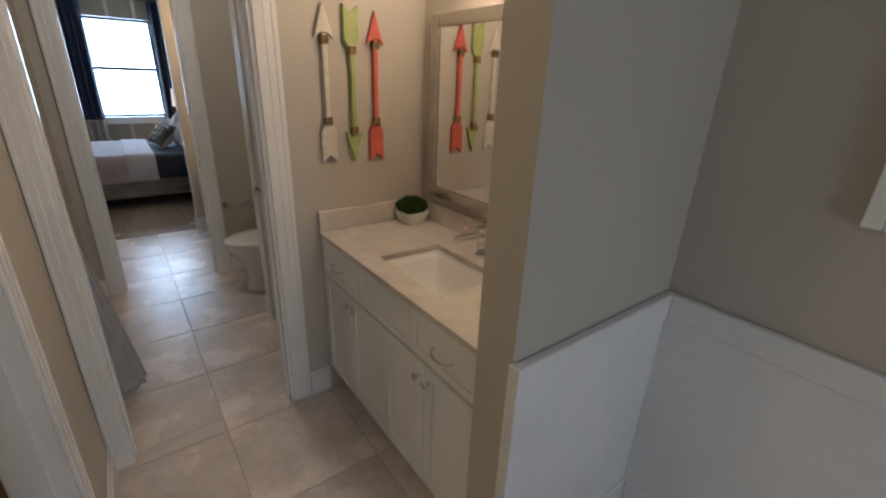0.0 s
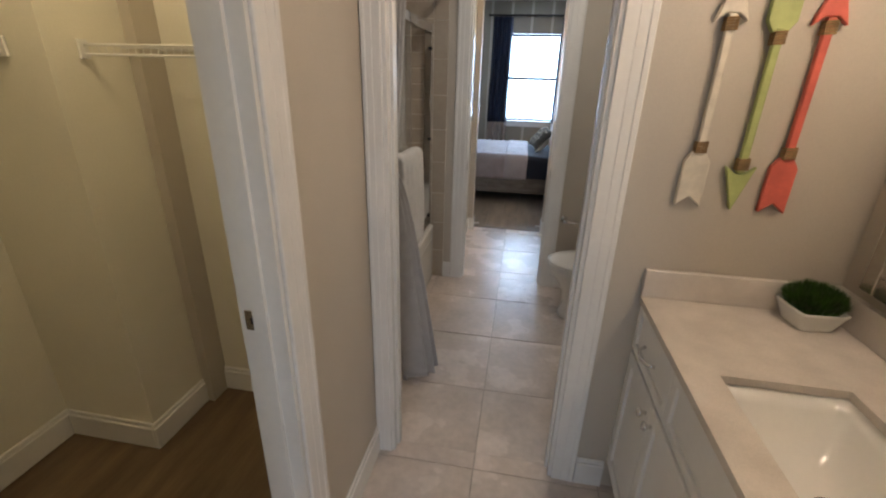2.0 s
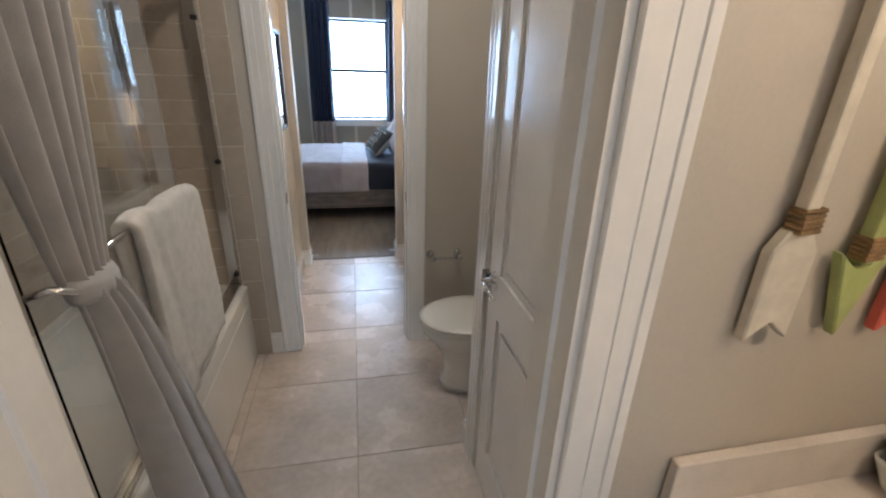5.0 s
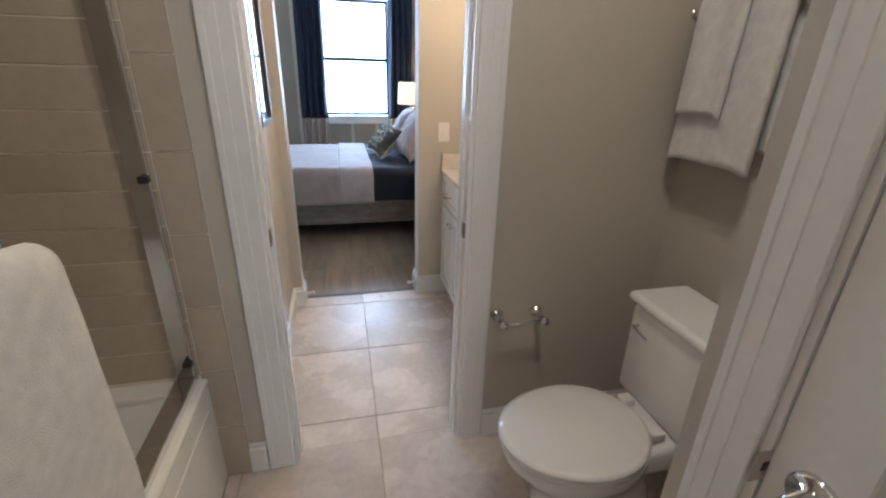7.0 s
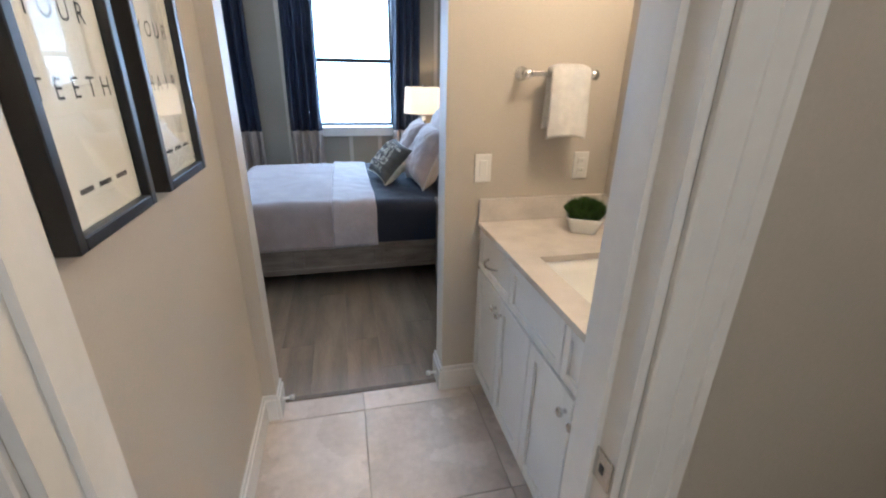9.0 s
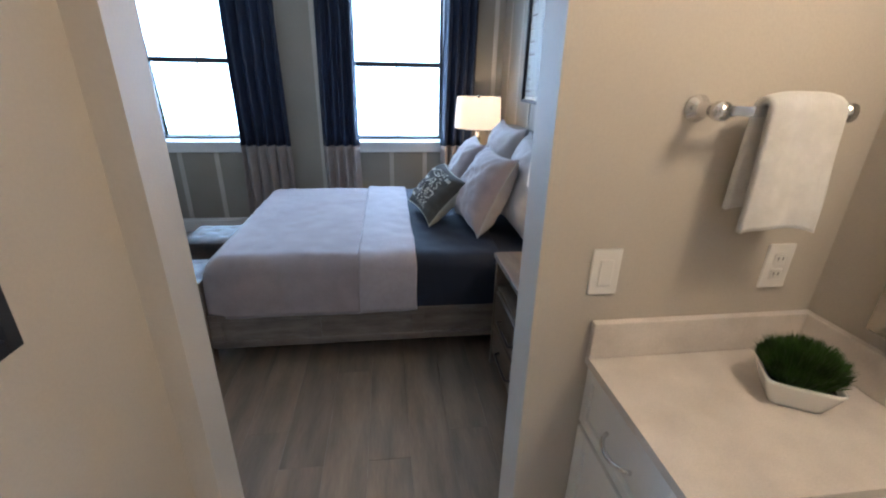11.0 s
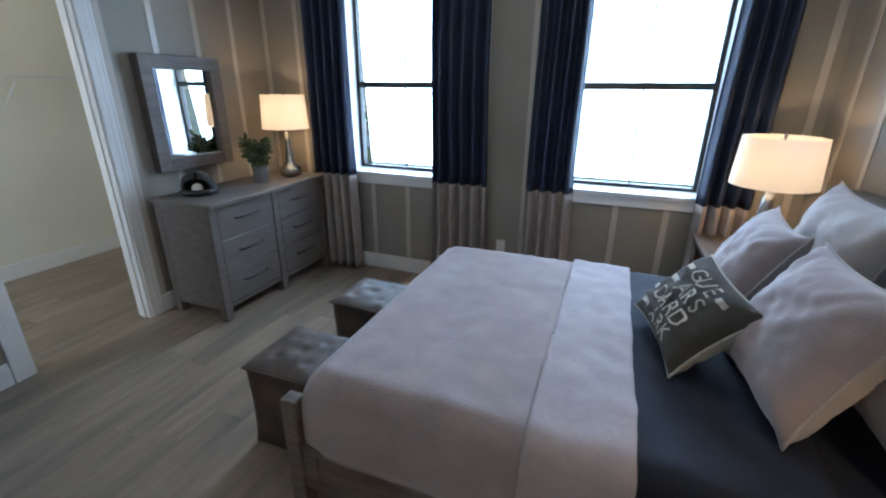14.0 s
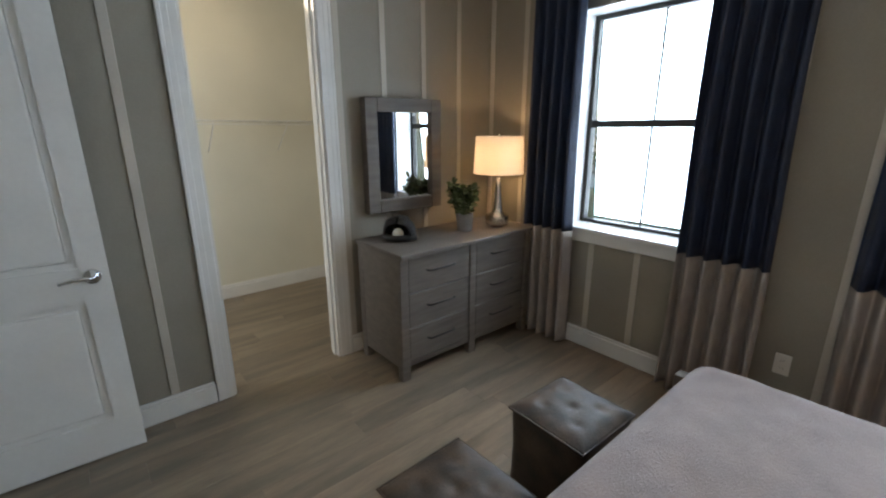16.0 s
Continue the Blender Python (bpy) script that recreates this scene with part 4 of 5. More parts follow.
# switch and outlets
def wall_plate(m, kind, label):
    s = thing(kind, m, label, "switch" if kind == "light_switch" else "outlet")
    part("cover_plate", box(-0.035, 0.035, -0.007, -0.0005, -0.0575, 0.0575, 0.003, 2), PLASTIC, s)
    if kind == "light_switch":
        part("rocker", box(-0.0165, 0.0165, -0.011, -0.006, -0.033, 0.033, 0.002, 1), PLASTIC, s)
    else:
        for z in (-0.02, 0.02):
            q = part("socket", box(-0.0165, 0.0165, -0.0095, -0.006, z - 0.014, z + 0.014, 0.003, 2), PLASTIC, s)
            sl = bmesh.new()
            for x in (-0.006, 0.006):
                bx(sl, x - 0.001, x + 0.001, -0.0100, -0.009, z - 0.003, z + 0.005)
            part("slots", sl, BLACK, q)


wall_plate(pose(0.805, 5.02, 1.093), "light_switch", "white rocker light switch beside the passage")
wall_plate(pose(1.242, 5.02, 1.093), "power_outlet", "white duplex outlet above the countertop")
wall_plate(pose(-0.462, NY, 0.354), "power_outlet", "white duplex outlet low on the taupe wall")


def text_part(words, size, m, mat, parent, warp=None, name="lettering"):
    cu = bpy.data.curves.new("lettering", "FONT")
    cu.body, cu.size, cu.align_x, cu.align_y = words, size, "CENTER", "CENTER"
    ob = bpy.data.objects.new("lettering", cu)
    me = bpy.data.meshes.new_from_object(ob)
    bpy.data.objects.remove(ob)
    bm = bmesh.new()
    bm.from_mesh(me)
    bpy.data.meshes.remove(me)
    if warp:
        bmesh.ops.triangulate(bm, faces=bm.faces[:])
        for v in bm.verts:
            v.co = warp(v.co.x + m[0], v.co.y + m[1])
    else:
        bm.transform(m)
    return part(name, bm, mat, parent)


def word_picture(y0, y1, words):
    z0, z1 = 1.19, 1.79
    p = thing("word_picture", pose(VX, (y0 + y1) / 2, z0), "black framed print with spaced dark words", "picture", "word pictures")
    a, h, fw = (y1 - y0) / 2, z1 - z0, 0.022
    bm = bmesh.new()
    for q in ((-a, -a + fw, 0, h), (a - fw, a, 0, h), (-a + fw, a - fw, 0, fw), (-a + fw, a - fw, h - fw, h)):
        bx(bm, 0.001, 0.036, q[0], q[1], q[2], q[3], 0.002, 1)
    part("frame", bm, BLACK, p)
    part("print", box(0.002, 0.016, -a + fw, a - fw, fw, h - fw), PAPER, p)
    R = Matrix(((0, 0, 1, 0), (1, 0, 0, 0), (0, 1, 0, 0), (0, 0, 0, 1)))
    for wd, z in words:
        letters = wd.split()
        for k, ch in enumerate(letters):
            text_part(ch, 0.046, Matrix.Translation((0.0168, 0.047 * (k - (len(letters) - 1) / 2), z)) @ R, INK, p, None, "letter")
    part("top_line", box(0.0162, 0.0168, -0.08, 0.08, 0.44, 0.475), INK, p, "dark bar of unreadable print")
    for k in range(3):
        part("small_line", box(0.0162, 0.0168, -0.07 + 0.06 * k, -0.03 + 0.06 * k, 0.072, 0.080), INK, p, "small dark line of unreadable print")
    gl = part("glass", box(0.020, 0.022, -a + fw, a - fw, fw, h - fw), CLEAR, p)
    gl.visible_shadow = False


word_picture(4.02, 4.315, (("Y O U R", 0.335), ("T E E T H", 0.225)))
word_picture(4.395, 4.68, (("Y O U R", 0.335), ("H A I R", 0.225)))

# added, unseen ceiling light of the bath that goes with its fill; downlight of the bedroom
for x, y, r, z in ((0.55, 2.85, 0.14, 0.05), (0.15, 7.3, 0.085, 0.012)):
    f = thing("added_ceiling_light" if r > 0.1 else "recessed_downlight", pose(x, y, H), "round lit white ceiling light", "ceiling lamp")
    part("ring", lathe([(r, -0.001), (r, -z * 0.5), (r * 0.9, -z * 0.55)], 32), TRIM, f, "", True)
    part("diffuser", lathe([(r * 0.88, -0.001), (r * 0.86, -z * 0.6), (0.0, -z * 0.7)], 32), OPAL, f, "lit opal diffuser", True)


# ---- bedroom ----
def curtain_panel(x0, x1, seed, label):
    c = thing("window_curtain", pose((x0 + x1) / 2, 8.395, 0), label, "curtain", "window curtains")
    hw, rnd = (x1 - x0) / 2, random.Random(seed)
    n = max(3, round((x1 - x0) / 0.085))
    ph = rnd.uniform(0, 6)
    def f(z0, z1, out):
        def g(u, v):
            z = z1 + (z0 - z1) * v
            w = 2 * u - 1
            pinch = 0.93 + 0.07 * (1 - z / 2.55)
            fold = math.sin(u * n * math.tau + ph + 0.35 * math.sin(z * 1.7 + ph))
            fold2 = 0.3 * math.sin(u * n * 2 * math.tau + 1.3 * z)
            return Vector((w * hw * pinch + 0.006 * math.sin(z * 3 + ph), (0.030 + 0.006 * (2.5 - z)) * fold + 0.008 * fold2 - out, z))
        return g
    thick(part("navy_panel", sheet(f(0.85, 2.50, 0.0), n * 14, 24), NAVY, c, "deep navy upper cloth", True), 0.003)
    thick(part("taupe_border", sheet(f(0.012, 0.852, -0.0005), n * 14, 14), TAUPECLOTH, c, "pale taupe lower border", True), 0.003)


curtain_panel(-2.16, -1.73, 1, "navy curtain with a pale taupe lower border")
curtain_panel(-1.03, -0.575, 2, "navy curtain with a pale taupe lower border")
curtain_panel(-0.285, 0.06, 3, "navy curtain with a pale taupe lower border")
curtain_panel(0.83, 1.15, 4, "navy curtain with a pale taupe lower border")
for s, e in ((-2.2, -0.53), (-0.33, 1.19)):
    r = thing("curtain_rod", pose((s + e) / 2, 8.395, 2.52), "dark bronze curtain rod above the window", "curtain rod", "curtain rods")
    h = (e - s) / 2
    part("rod", tube([(-h, 0, 0), (h, 0, 0)], 0.0125, 12), BRONZE, r, "", True)
    for x in (-h, h):
        part("finial", lathe([(0.013, -0.02), (0.022, 0.0), (0.013, 0.02), (0.0, 0.024)], 16, None, pose(x, 0, 0, 0, 90, 0)), BRONZE, r, "", True)
    for x in (-h + 0.06, h - 0.06):
        part("bracket", box(x - 0.008, x + 0.008, 0.0, NY - 8.396, -0.02, 0.0, 0.002, 1), BRONZE, r)


# bed
bed = thing("bed_frame", pose(0, 6.955, 0), "weathered brown wooden bed frame with panelled rails", "bed")
HW = 0.757
for y in (-HW, HW - 0.06):
    part("foot_post", box(-0.685, -0.622, y, y + 0.06, 0.0, 0.525, 0.006, 2), BEDWOOD, bed)
    part("head_post", box(1.29, 1.36, y, y + 0.06, 0.0, 1.10, 0.005, 2), BEDWOOD, bed)
    f0, f1 = (y + 0.008, y + 0.04) if y < 0 else (y + 0.02, y + 0.052)
    r = bmesh.new()
    bx(r, -0.622, 1.29, f0, f1, 0.135, 0.175, 0.003, 1)
    bx(r, -0.622, 1.29, f0, f1, 0.295, 0.335, 0.003, 1)
    for x0, x1 in ((-0.622, -0.56), (-0.13, -0.06), (0.42, 0.49), (0.97, 1.04), (1.24, 1.29)):
        bx(r, x0, x1, f0, f1, 0.175, 0.295, 0.003, 1)
    bx(r, -0.6, 1.28, f0 + 0.010, f1 - 0.010, 0.17, 0.30)
    part("side_rail", r, BEDWOOD, bed)
part("foot_rail", box(-0.672, -0.638, -HW + 0.06, HW - 0.06, 0.135, 0.45, 0.004, 1), BEDWOOD, bed)
hb = bmesh.new()
bx(hb, 1.31, 1.345, -HW + 0.06, HW - 0.06, 0.30, 1.08, 0.003, 1)
part("headboard", hb, BEDWOOD, bed)
part("headboard_cap", box(1.275, 1.372, -HW - 0.01, HW + 0.01, 1.10, 1.128, 0.005, 2), BEDWOOD, bed, "dark wooden headboard cap")


def drape(x0, x1, y0, y1, z0, z1, r, foot, rough=0.006, seed=0.0, nu=50, nv=80):
    cx, hy = (y0 + y1) / 2, (y1 - y0) / 2
    def side(v):      # across the bed: y, height share
        s = v * 2 - 1
        a = abs(s)
        if a < 0.62:
            return s / 0.62 * (hy - r), 1.0
        if a < 0.80:
            q = (a - 0.62) / 0.18 * math.pi / 2
            return math.copysign(hy - r + r * math.sin(q), s), 1 - (r / (z1 - z0)) * (1 - math.cos(q))
        q = (a - 0.80) / 0.20
        return math.copysign(hy + 0.004 * math.sin(q * 3), s), (1 - r / (z1 - z0)) * (1 - q)
    def along(u):
        if not foot:
            return x0 + (x1 - x0) * u, 1.0
        if u < 0.2:
            return x0, (1 - r / (z1 - z0)) * u / 0.2
        if u < 0.38:
            q = (u - 0.2) / 0.18 * math.pi / 2
            return x0 + r * (1 - math.cos(q)), 1 - (r / (z1 - z0)) * (1 - math.sin(q))
        return x0 + r + (x1 - x0 - r) * (u - 0.38) / 0.62, 1.0
    def f(u, v):
        x, ha = along(u)
        y, hb_ = side(v)
        # a rounded corner at the foot
        if foot:
            e = max(0.0, (x0 + 0.14 - x) / 0.14)
            y *= 1 - 0.035 * e * e
        h = ha * hb_
        z = z0 + (z1 - z0) * h
        n1 = noise.noise((x * 3 + seed, y * 3, z * 3))
        n2 = noise.noise((x * 11 + seed, y * 11, z * 8))
        d = rough * (1.2 * n1 + 0.6 * n2)
        return Vector((x + d * 0.6, y + cx + (d if hb_ < 1 else 0), z + (d if h > 0.5 else d * 0.3)))
    return sheet(f, nu, nv)


mt = thing("mattress", pose(0, 0, 0), "mattress made up with dark navy bed linen", "mattress")
thick(part("fitted_sheet", drape(-0.58, 1.285, 6.238, 7.670, 0.300, 0.592, 0.06, True, 0.006, 3.0), NAVYSHEET, mt, "dark navy fitted sheet", True), 0.006)
thick(part("coverlet", drape(0.43, 0.905, 6.220, 7.688, 0.305, 0.618, 0.07, False, 0.009, 5.0, 30, 90), NAVYSHEET, mt, "dark navy coverlet edge", True), 0.010)
bl = tagged(link_mesh("blanket", drape(-0.615, 0.160, 6.208, 7.698, 0.315, 0.632, 0.085, True, 0.006, 7.0, 60, 90), QUILT, None, "", True), "pale lilac grey textured blanket smoothed over the bed", "blanket")
thick(bl, 0.008)
fd = tagged(link_mesh("folded_sheet", drape(0.155, 0.450, 6.203, 7.701, 0.322, 0.636, 0.085, False, 0.011, 12.0, 24, 90), FOLD, None, "", True), "rumpled pale lilac grey folded sheet across the bed", "bed sheet")
thick(fd, 0.007)


def pillow_f(w, h, t, seed=0.0):
    def f(side):
        def g(a, b):
            u, v = 2 * a - 1, 2 * b - 1
            cut = 1 + 0.02 * (u * u * v * v) ** 3
            x = w / 2 * u * (1 - 0.11 * (1 - v * v) * u * u) * cut
            y = h / 2 * v * (1 - 0.11 * (1 - u * u) * v * v) * cut
            bulge = max(0.0, (1 - abs(u) ** 2.6) * (1 - abs(v) ** 2.6)) ** 0.46
            crease = 0.016 * noise.noise((u * 2.5 + seed, v * 2.5, 1)) + 0.009 * noise.noise((u * 6 + seed, v * 9, 2))
            crease += 0.014 * math.sin(9 * (abs(u) - abs(v)) + 5 * noise.noise((u * 2, v * 2, seed))) * abs(u * v) ** 1.2
            return Vector((x, y, side * (t / 2 * bulge + crease * bulge + 0.004)))
        return g
    return f


def pillow(m, w, h, t, mat, back, label, seed):
    p = thing("pillow", m, label, "pillow", "bed pillows")
    f = pillow_f(w, h, t, seed)
    part("front_cloth", sheet(f(1), 30, 30), mat, p, "", True)
    part("back_cloth", sheet(f(-1), 30, 30), back, p, "", True)
    edge = []
    for k in range(121):
        a = (k % 120) / 30
        s, q = int(a), a - int(a)
        u, v = ((q, 0), (1, q), (1 - q, 1), (0, 1 - q))[s]
        e = f(1)(u, v)
        edge.append((e.x, e.y, 0))
    part("piping", tube(edge, 0.0055, 6), back, p, "", True)
    return p, f


def leaning(x, y, z, tilt, yaw, spin=0.0):
    """A pillow that faces -x, leaning back by tilt from upright, turned by yaw, spun in its own plane."""
    base = Matrix(((0, 0, -1, 0), (-1, 0, 0, 0), (0, 1, 0, 0), (0, 0, 0, 1)))
    return Matrix.Translation((x, y, z)) @ pose(0, 0, 0, 0, 0, yaw) @ pose(0, 0, 0, 0, tilt, 0) @ base @ pose(0, 0, 0, 0, 0, spin)


pillow(leaning(1.15, 6.60, 0.895, 16, 0), 0.62, 0.55, 0.24, LINEN, LINEN, "large greige linen sham against the headboard", 1)
pillow(leaning(1.15, 7.31, 0.905, 16, 0), 0.62, 0.55, 0.23, LINEN, LINEN, "large greige linen sham against the headboard", 4)
pillow(leaning(0.895, 6.70, 0.855, 26, 6), 0.49, 0.48, 0.23, MAUVE, LINEN, "mauve grey velvet square pillow with linen back", 7)
pillow(leaning(0.875, 7.29, 0.855, 27, -4), 0.48, 0.46, 0.20, MAUVE, LINEN, "mauve grey velvet square pillow with linen back", 9)
pp, pf = pillow(leaning(0.635, 6.925, 0.775, 44, 16, -6), 0.46, 0.35, 0.18, CHARCOAL, PRINT, "charcoal throw pillow printed with cream words", 12)
for words, cx, cy, size in (("GUE", 0.02, 0.100, 0.088), ("ARS", 0.05, 0.028, 0.086), ("OARD", 0.02, -0.046, 0.090), ("ARK", 0.06, -0.115, 0.080)):
    def warp(x, y):
        p = pf(1)(x / 0.46 + 0.5, y / 0.35 + 0.5)
        return Vector((p.x, p.y, p.z + 0.003))
    for k, ch in enumerate(words):
        text_part(ch, size, (cx + 0.68 * size * (k - (len(words) - 1) / 2), cy), PRINT, pp, warp, "letter")
for k, (xx, yy, ww) in enumerate(((-0.14, 0.10, 0.07), (-0.12, 0.028, 0.08), (-0.165, -0.046, 0.04), (-0.10, -0.115, 0.09), (0.15, 0.10, 0.05))):
    bm = sheet(lambda u, v: pf(1)((xx + (u - 0.5) * ww) / 0.46 + 0.5, (yy + (v - 0.5) * 0.022) / 0.35 + 0.5) + Vector((0, 0, 0.002)), 6, 2)
    part("print_bar", bm, PRINT, pp, "cream bar of unreadable print")


def table_lamp(x, y, z, label, slim=1.0):
    l = thing("table_lamp", pose(x, y, z), label, "table lamp", "table lamps")
    part("foot", lathe([(0.070 * slim, 0.0), (0.072 * slim, 0.012)], 32), BRONZE, l, "dark round foot")
    part("base", lathe([(r * slim, h) for r, h in [(0.095, 0.010), (0.116, 0.013), (0.120, 0.020), (0.120, 0.072), (0.116, 0.080), (0.084, 0.094), (0.060, 0.116), (0.049, 0.15), (0.038, 0.21), (0.029, 0.29), (0.023, 0.36), (0.0, 0.362)]], 48), NICKEL, l, "brushed nickel bell-shaped base", True)
    part("socket", lathe([(0.012, 0.355), (0.012, 0.445)], 16), NICKEL, l, "", True)
    sh = part("shade", lathe([(0.208 * slim ** 0.4, 0.390), (0.192 * slim ** 0.4, 0.650)], 64), SHADE, l, "lit white linen drum shade", True)
    me = sh.data
    b = bmesh.new()
    b.from_mesh(me)
    bmesh.ops.delete(b, geom=[q for q in b.faces if len(q.verts) > 4], context="FACES_ONLY")
    b.to_mesh(me)
    b.free()
    part("spider", tube([(-0.190 * slim ** 0.4, 0, 0.625), (0, 0, 0.630), (0.190 * slim ** 0.4, 0, 0.625)], 0.002, 6), NICKEL, l)
    part("harp", tube([(0.012, 0, 0.425), (0.05, 0, 0.485), (0.04, 0, 0.585), (0, 0, 0.632)], 0.002, 6), NICKEL, l)
    part("finial", lathe([(0.004, 0.625), (0.010, 0.647), (0.010, 0.664), (0.0, 0.668)], 16), NICKEL, l, "", True)
    lamp("lamp_bulb", "POINT", pose(x, y, z + 0.505), 6.0, (1, 0.68, 0.37), 0.035)


def bar_pull(parent, x, y, z, n=0.17):
    part("pull", tube([(x, y - n / 2, z), (x + 0.026, y - n / 2 + 0.006, z), (x + 0.028, y, z), (x + 0.026, y + n / 2 - 0.006, z), (x, y + n / 2, z)], 0.0055, 8), BRONZE, parent, "dark bronze bar pull", True)


def nightstand(y0, y1):
    n = thing("nightstand", pose(1.385, (y0 + y1) / 2, 0), "warm weathered oak nightstand with open shelf and drawers", "nightstand", "nightstands")
    h = (y1 - y0) / 2
    d = 0.53
    part("top", box(-d - 0.012, 0.0, -h, h, 0.640, 0.667, 0.004, 2), NIGHTWOOD, n)
    for y in (-h + 0.004, h - 0.030):
        part("side_panel", box(-d, -0.002, y, y + 0.026, 0.0, 0.640, 0.003, 1), NIGHTWOOD, n)
    part("back", box(-0.02, -0.004, -h + 0.03, h - 0.03, 0.06, 0.640), NIGHTWOOD, n)
    part("shelf", box(-d + 0.012, -0.02, -h + 0.03, h - 0.03, 0.465, 0.485), NIGHTWOOD, n)
    part("bottom", box(-d + 0.012, -0.02, -h + 0.03, h - 0.03, 0.060, 0.085), NIGHTWOOD, n)
    for z0, z1 in ((0.090, 0.272), (0.278, 0.460)):
        q = part("drawer", box(-d + 0.002, -0.03, -h + 0.033, h - 0.033, z0, z1, 0.003, 1), NIGHTWOOD, n)
        m = pose(-d + 0.002, 0, (z0 + z1) / 2, 0, 0, 180)
        part("pull", tube([m @ Vector(v) for v in ((0, -0.11, 0), (0.026, -0.104, 0), (0.028, 0, 0), (0.026, 0.104, 0), (0, 0.11, 0))], 0.0055, 8), BRONZE, q, "dark bronze bar pull", True)


nightstand(5.56, 6.155)
nightstand(7.80, 8.39)
table_lamp(1.122, 5.92, 0.667, "lit brushed nickel table lamp with white drum shade")
table_lamp(1.125, 8.115, 0.667, "lit brushed nickel table lamp with white drum shade")

# dresser
d = thing("dresser", pose(-2.555, 7.785, 0), "weathered grey six-drawer wooden dresser", "dresser")
for y in (-0.595, 0.555):
    part("side_panel", box(0.0, 0.475, y, y + 0.04, 0.085, 0.812), GREYWOOD, d)
for x in (0.005, 0.44):
    for y in (-0.598, -0.03, 0.538):
        if x > 0.1 or abs(y) > 0.1:
            part("leg", box(x, x + 0.055, y, y + 0.060, 0.0, 0.811, 0.003, 1), GREYWOOD, d)
part("top", box(0.0, 0.53, -0.61, 0.61, 0.812, 0.84, 0.004, 2), GREYWOOD, d)
part("carcass", box(0.01, 0.462, -0.556, 0.556, 0.09, 0.811), GREYWOOD, d)
part("lower_rail", box(0.462, 0.482, -0.54, 0.54, 0.085, 0.115), GREYWOOD, d)
for y0, y1 in ((-0.534, -0.034), (0.034, 0.534)):
    for k in range(3):
        z0 = 0.122 + 0.229 * k
        q = part("drawer", box(0.463, 0.490, y0, y1, z0, z0 + 0.222, 0.004, 1), GREYWOOD, d)
        bar_pull(q, 0.489, (y0 + y1) / 2, z0 + 0.125, 0.22)
table_lamp(-2.235, 8.195, 0.84, "lit brushed nickel table lamp on the dresser", 0.72)

# dresser mirror
m = thing("dresser_mirror", pose(WX + 0.006, 7.597, 0.99, 0, 0, -2.0), "square mirror in a wide grey wooden frame", "mirror")
bm = bmesh.new()
a, h, fw = 0.302, 0.748, 0.088
for q in ((-a, -a + fw, 0, h), (a - fw, a, 0, h), (-a + fw, a - fw, 0, fw), (-a + fw, a - fw, h - fw, h)):
    bx(bm, 0.007, 0.078, q[0], q[1], q[2], q[3], 0.004, 1)
part("mirror_frame", bm, GREYWOOD, m)
part("mirror_glass", box(0.010, 0.050, -a + fw, a - fw, fw, h - fw), MIRROR, m)

# plant on the dresser
p = thing("potted_plant", pose(-2.28, 7.905, 0.8402), "small leafy green plant in a grey concrete pot", "plant")
part("pot", lathe([(0.050, 0.0), (0.054, 0.01), (0.062, 0.115), (0.062, 0.122), (0.054, 0.122), (0.052, 0.10), (0.0, 0.10)], 32), POTGREY, p, "", True)
part("soil", lathe([(0.052, 0.098), (0.0, 0.104)], 20), SOIL, p)
rnd = random.Random(11)
st, lf = bmesh.new(), bmesh.new()
for k in range(30):
    a = rnd.uniform(0, math.tau)
    tip = Vector((math.cos(a) * rnd.uniform(0.03, 0.135), math.sin(a) * rnd.uniform(0.03, 0.135), rnd.uniform(0.19, 0.34)))
    b = Vector((math.cos(a) * 0.02, math.sin(a) * 0.02, 0.10))
    mid = b.lerp(tip, 0.55) + Vector((0, 0, 0.03))
    tube([b, mid, tip], 0.002, 5, st)
    for j in range(15):
        s = 0.25 + 0.75 * j / 14
        c = (b.lerp(mid, s / 0.55) if s < 0.55 else mid.lerp(tip, (s - 0.55) / 0.45))
        dr = Vector((rnd.uniform(-1, 1), rnd.uniform(-1, 1), rnd.uniform(-0.2, 0.9))).normalized()
        sd = dr.cross(Vector((rnd.uniform(-1, 1), rnd.uniform(-1, 1), 1))).normalized()
        ln, wd = rnd.uniform(0.040, 0.062), rnd.uniform(0.015, 0.022)
        nn = dr.cross(sd) * 0.004
        vs = [c, c + dr * ln * 0.35 + sd * wd, c + dr * ln * 0.8 + sd * wd * 0.7, c + dr * ln + nn, c + dr * ln * 0.8 - sd * wd * 0.7, c + dr * ln * 0.35 - sd * wd]
        lf.faces.new([lf.verts.new(v) for v in vs])
part("stems", st, SUCC, p)
part("leaves", lf, SUCC, p, "small dusty green leaves")

# glove with a ball
gv = thing("baseball_glove", pose(-2.365, 7.405, 0.8402, 0, 0, 40), "black leather baseball glove standing open round a ball", "glove")
def mitt(u, v):
    a = math.pi * (0.5 + (u - 0.5) * 1.45)
    q = v * math.pi / 2
    finger = 0.010 * abs(math.sin(4.5 * math.pi * u)) * math.sin(q)
    r = 0.108 * math.cos(q) ** 0.55 + finger
    lean = -0.045 * math.sin(q) ** 2
    return Vector((r * math.cos(a), 0.82 * r * math.sin(a) + lean, 0.008 + (0.150 - 0.045 * abs(2 * u - 1) ** 2) * math.sin(q)))
thick(part("pocket", sheet(mitt, 44, 14), BLACKLEATHER, gv, "", True), 0.014)
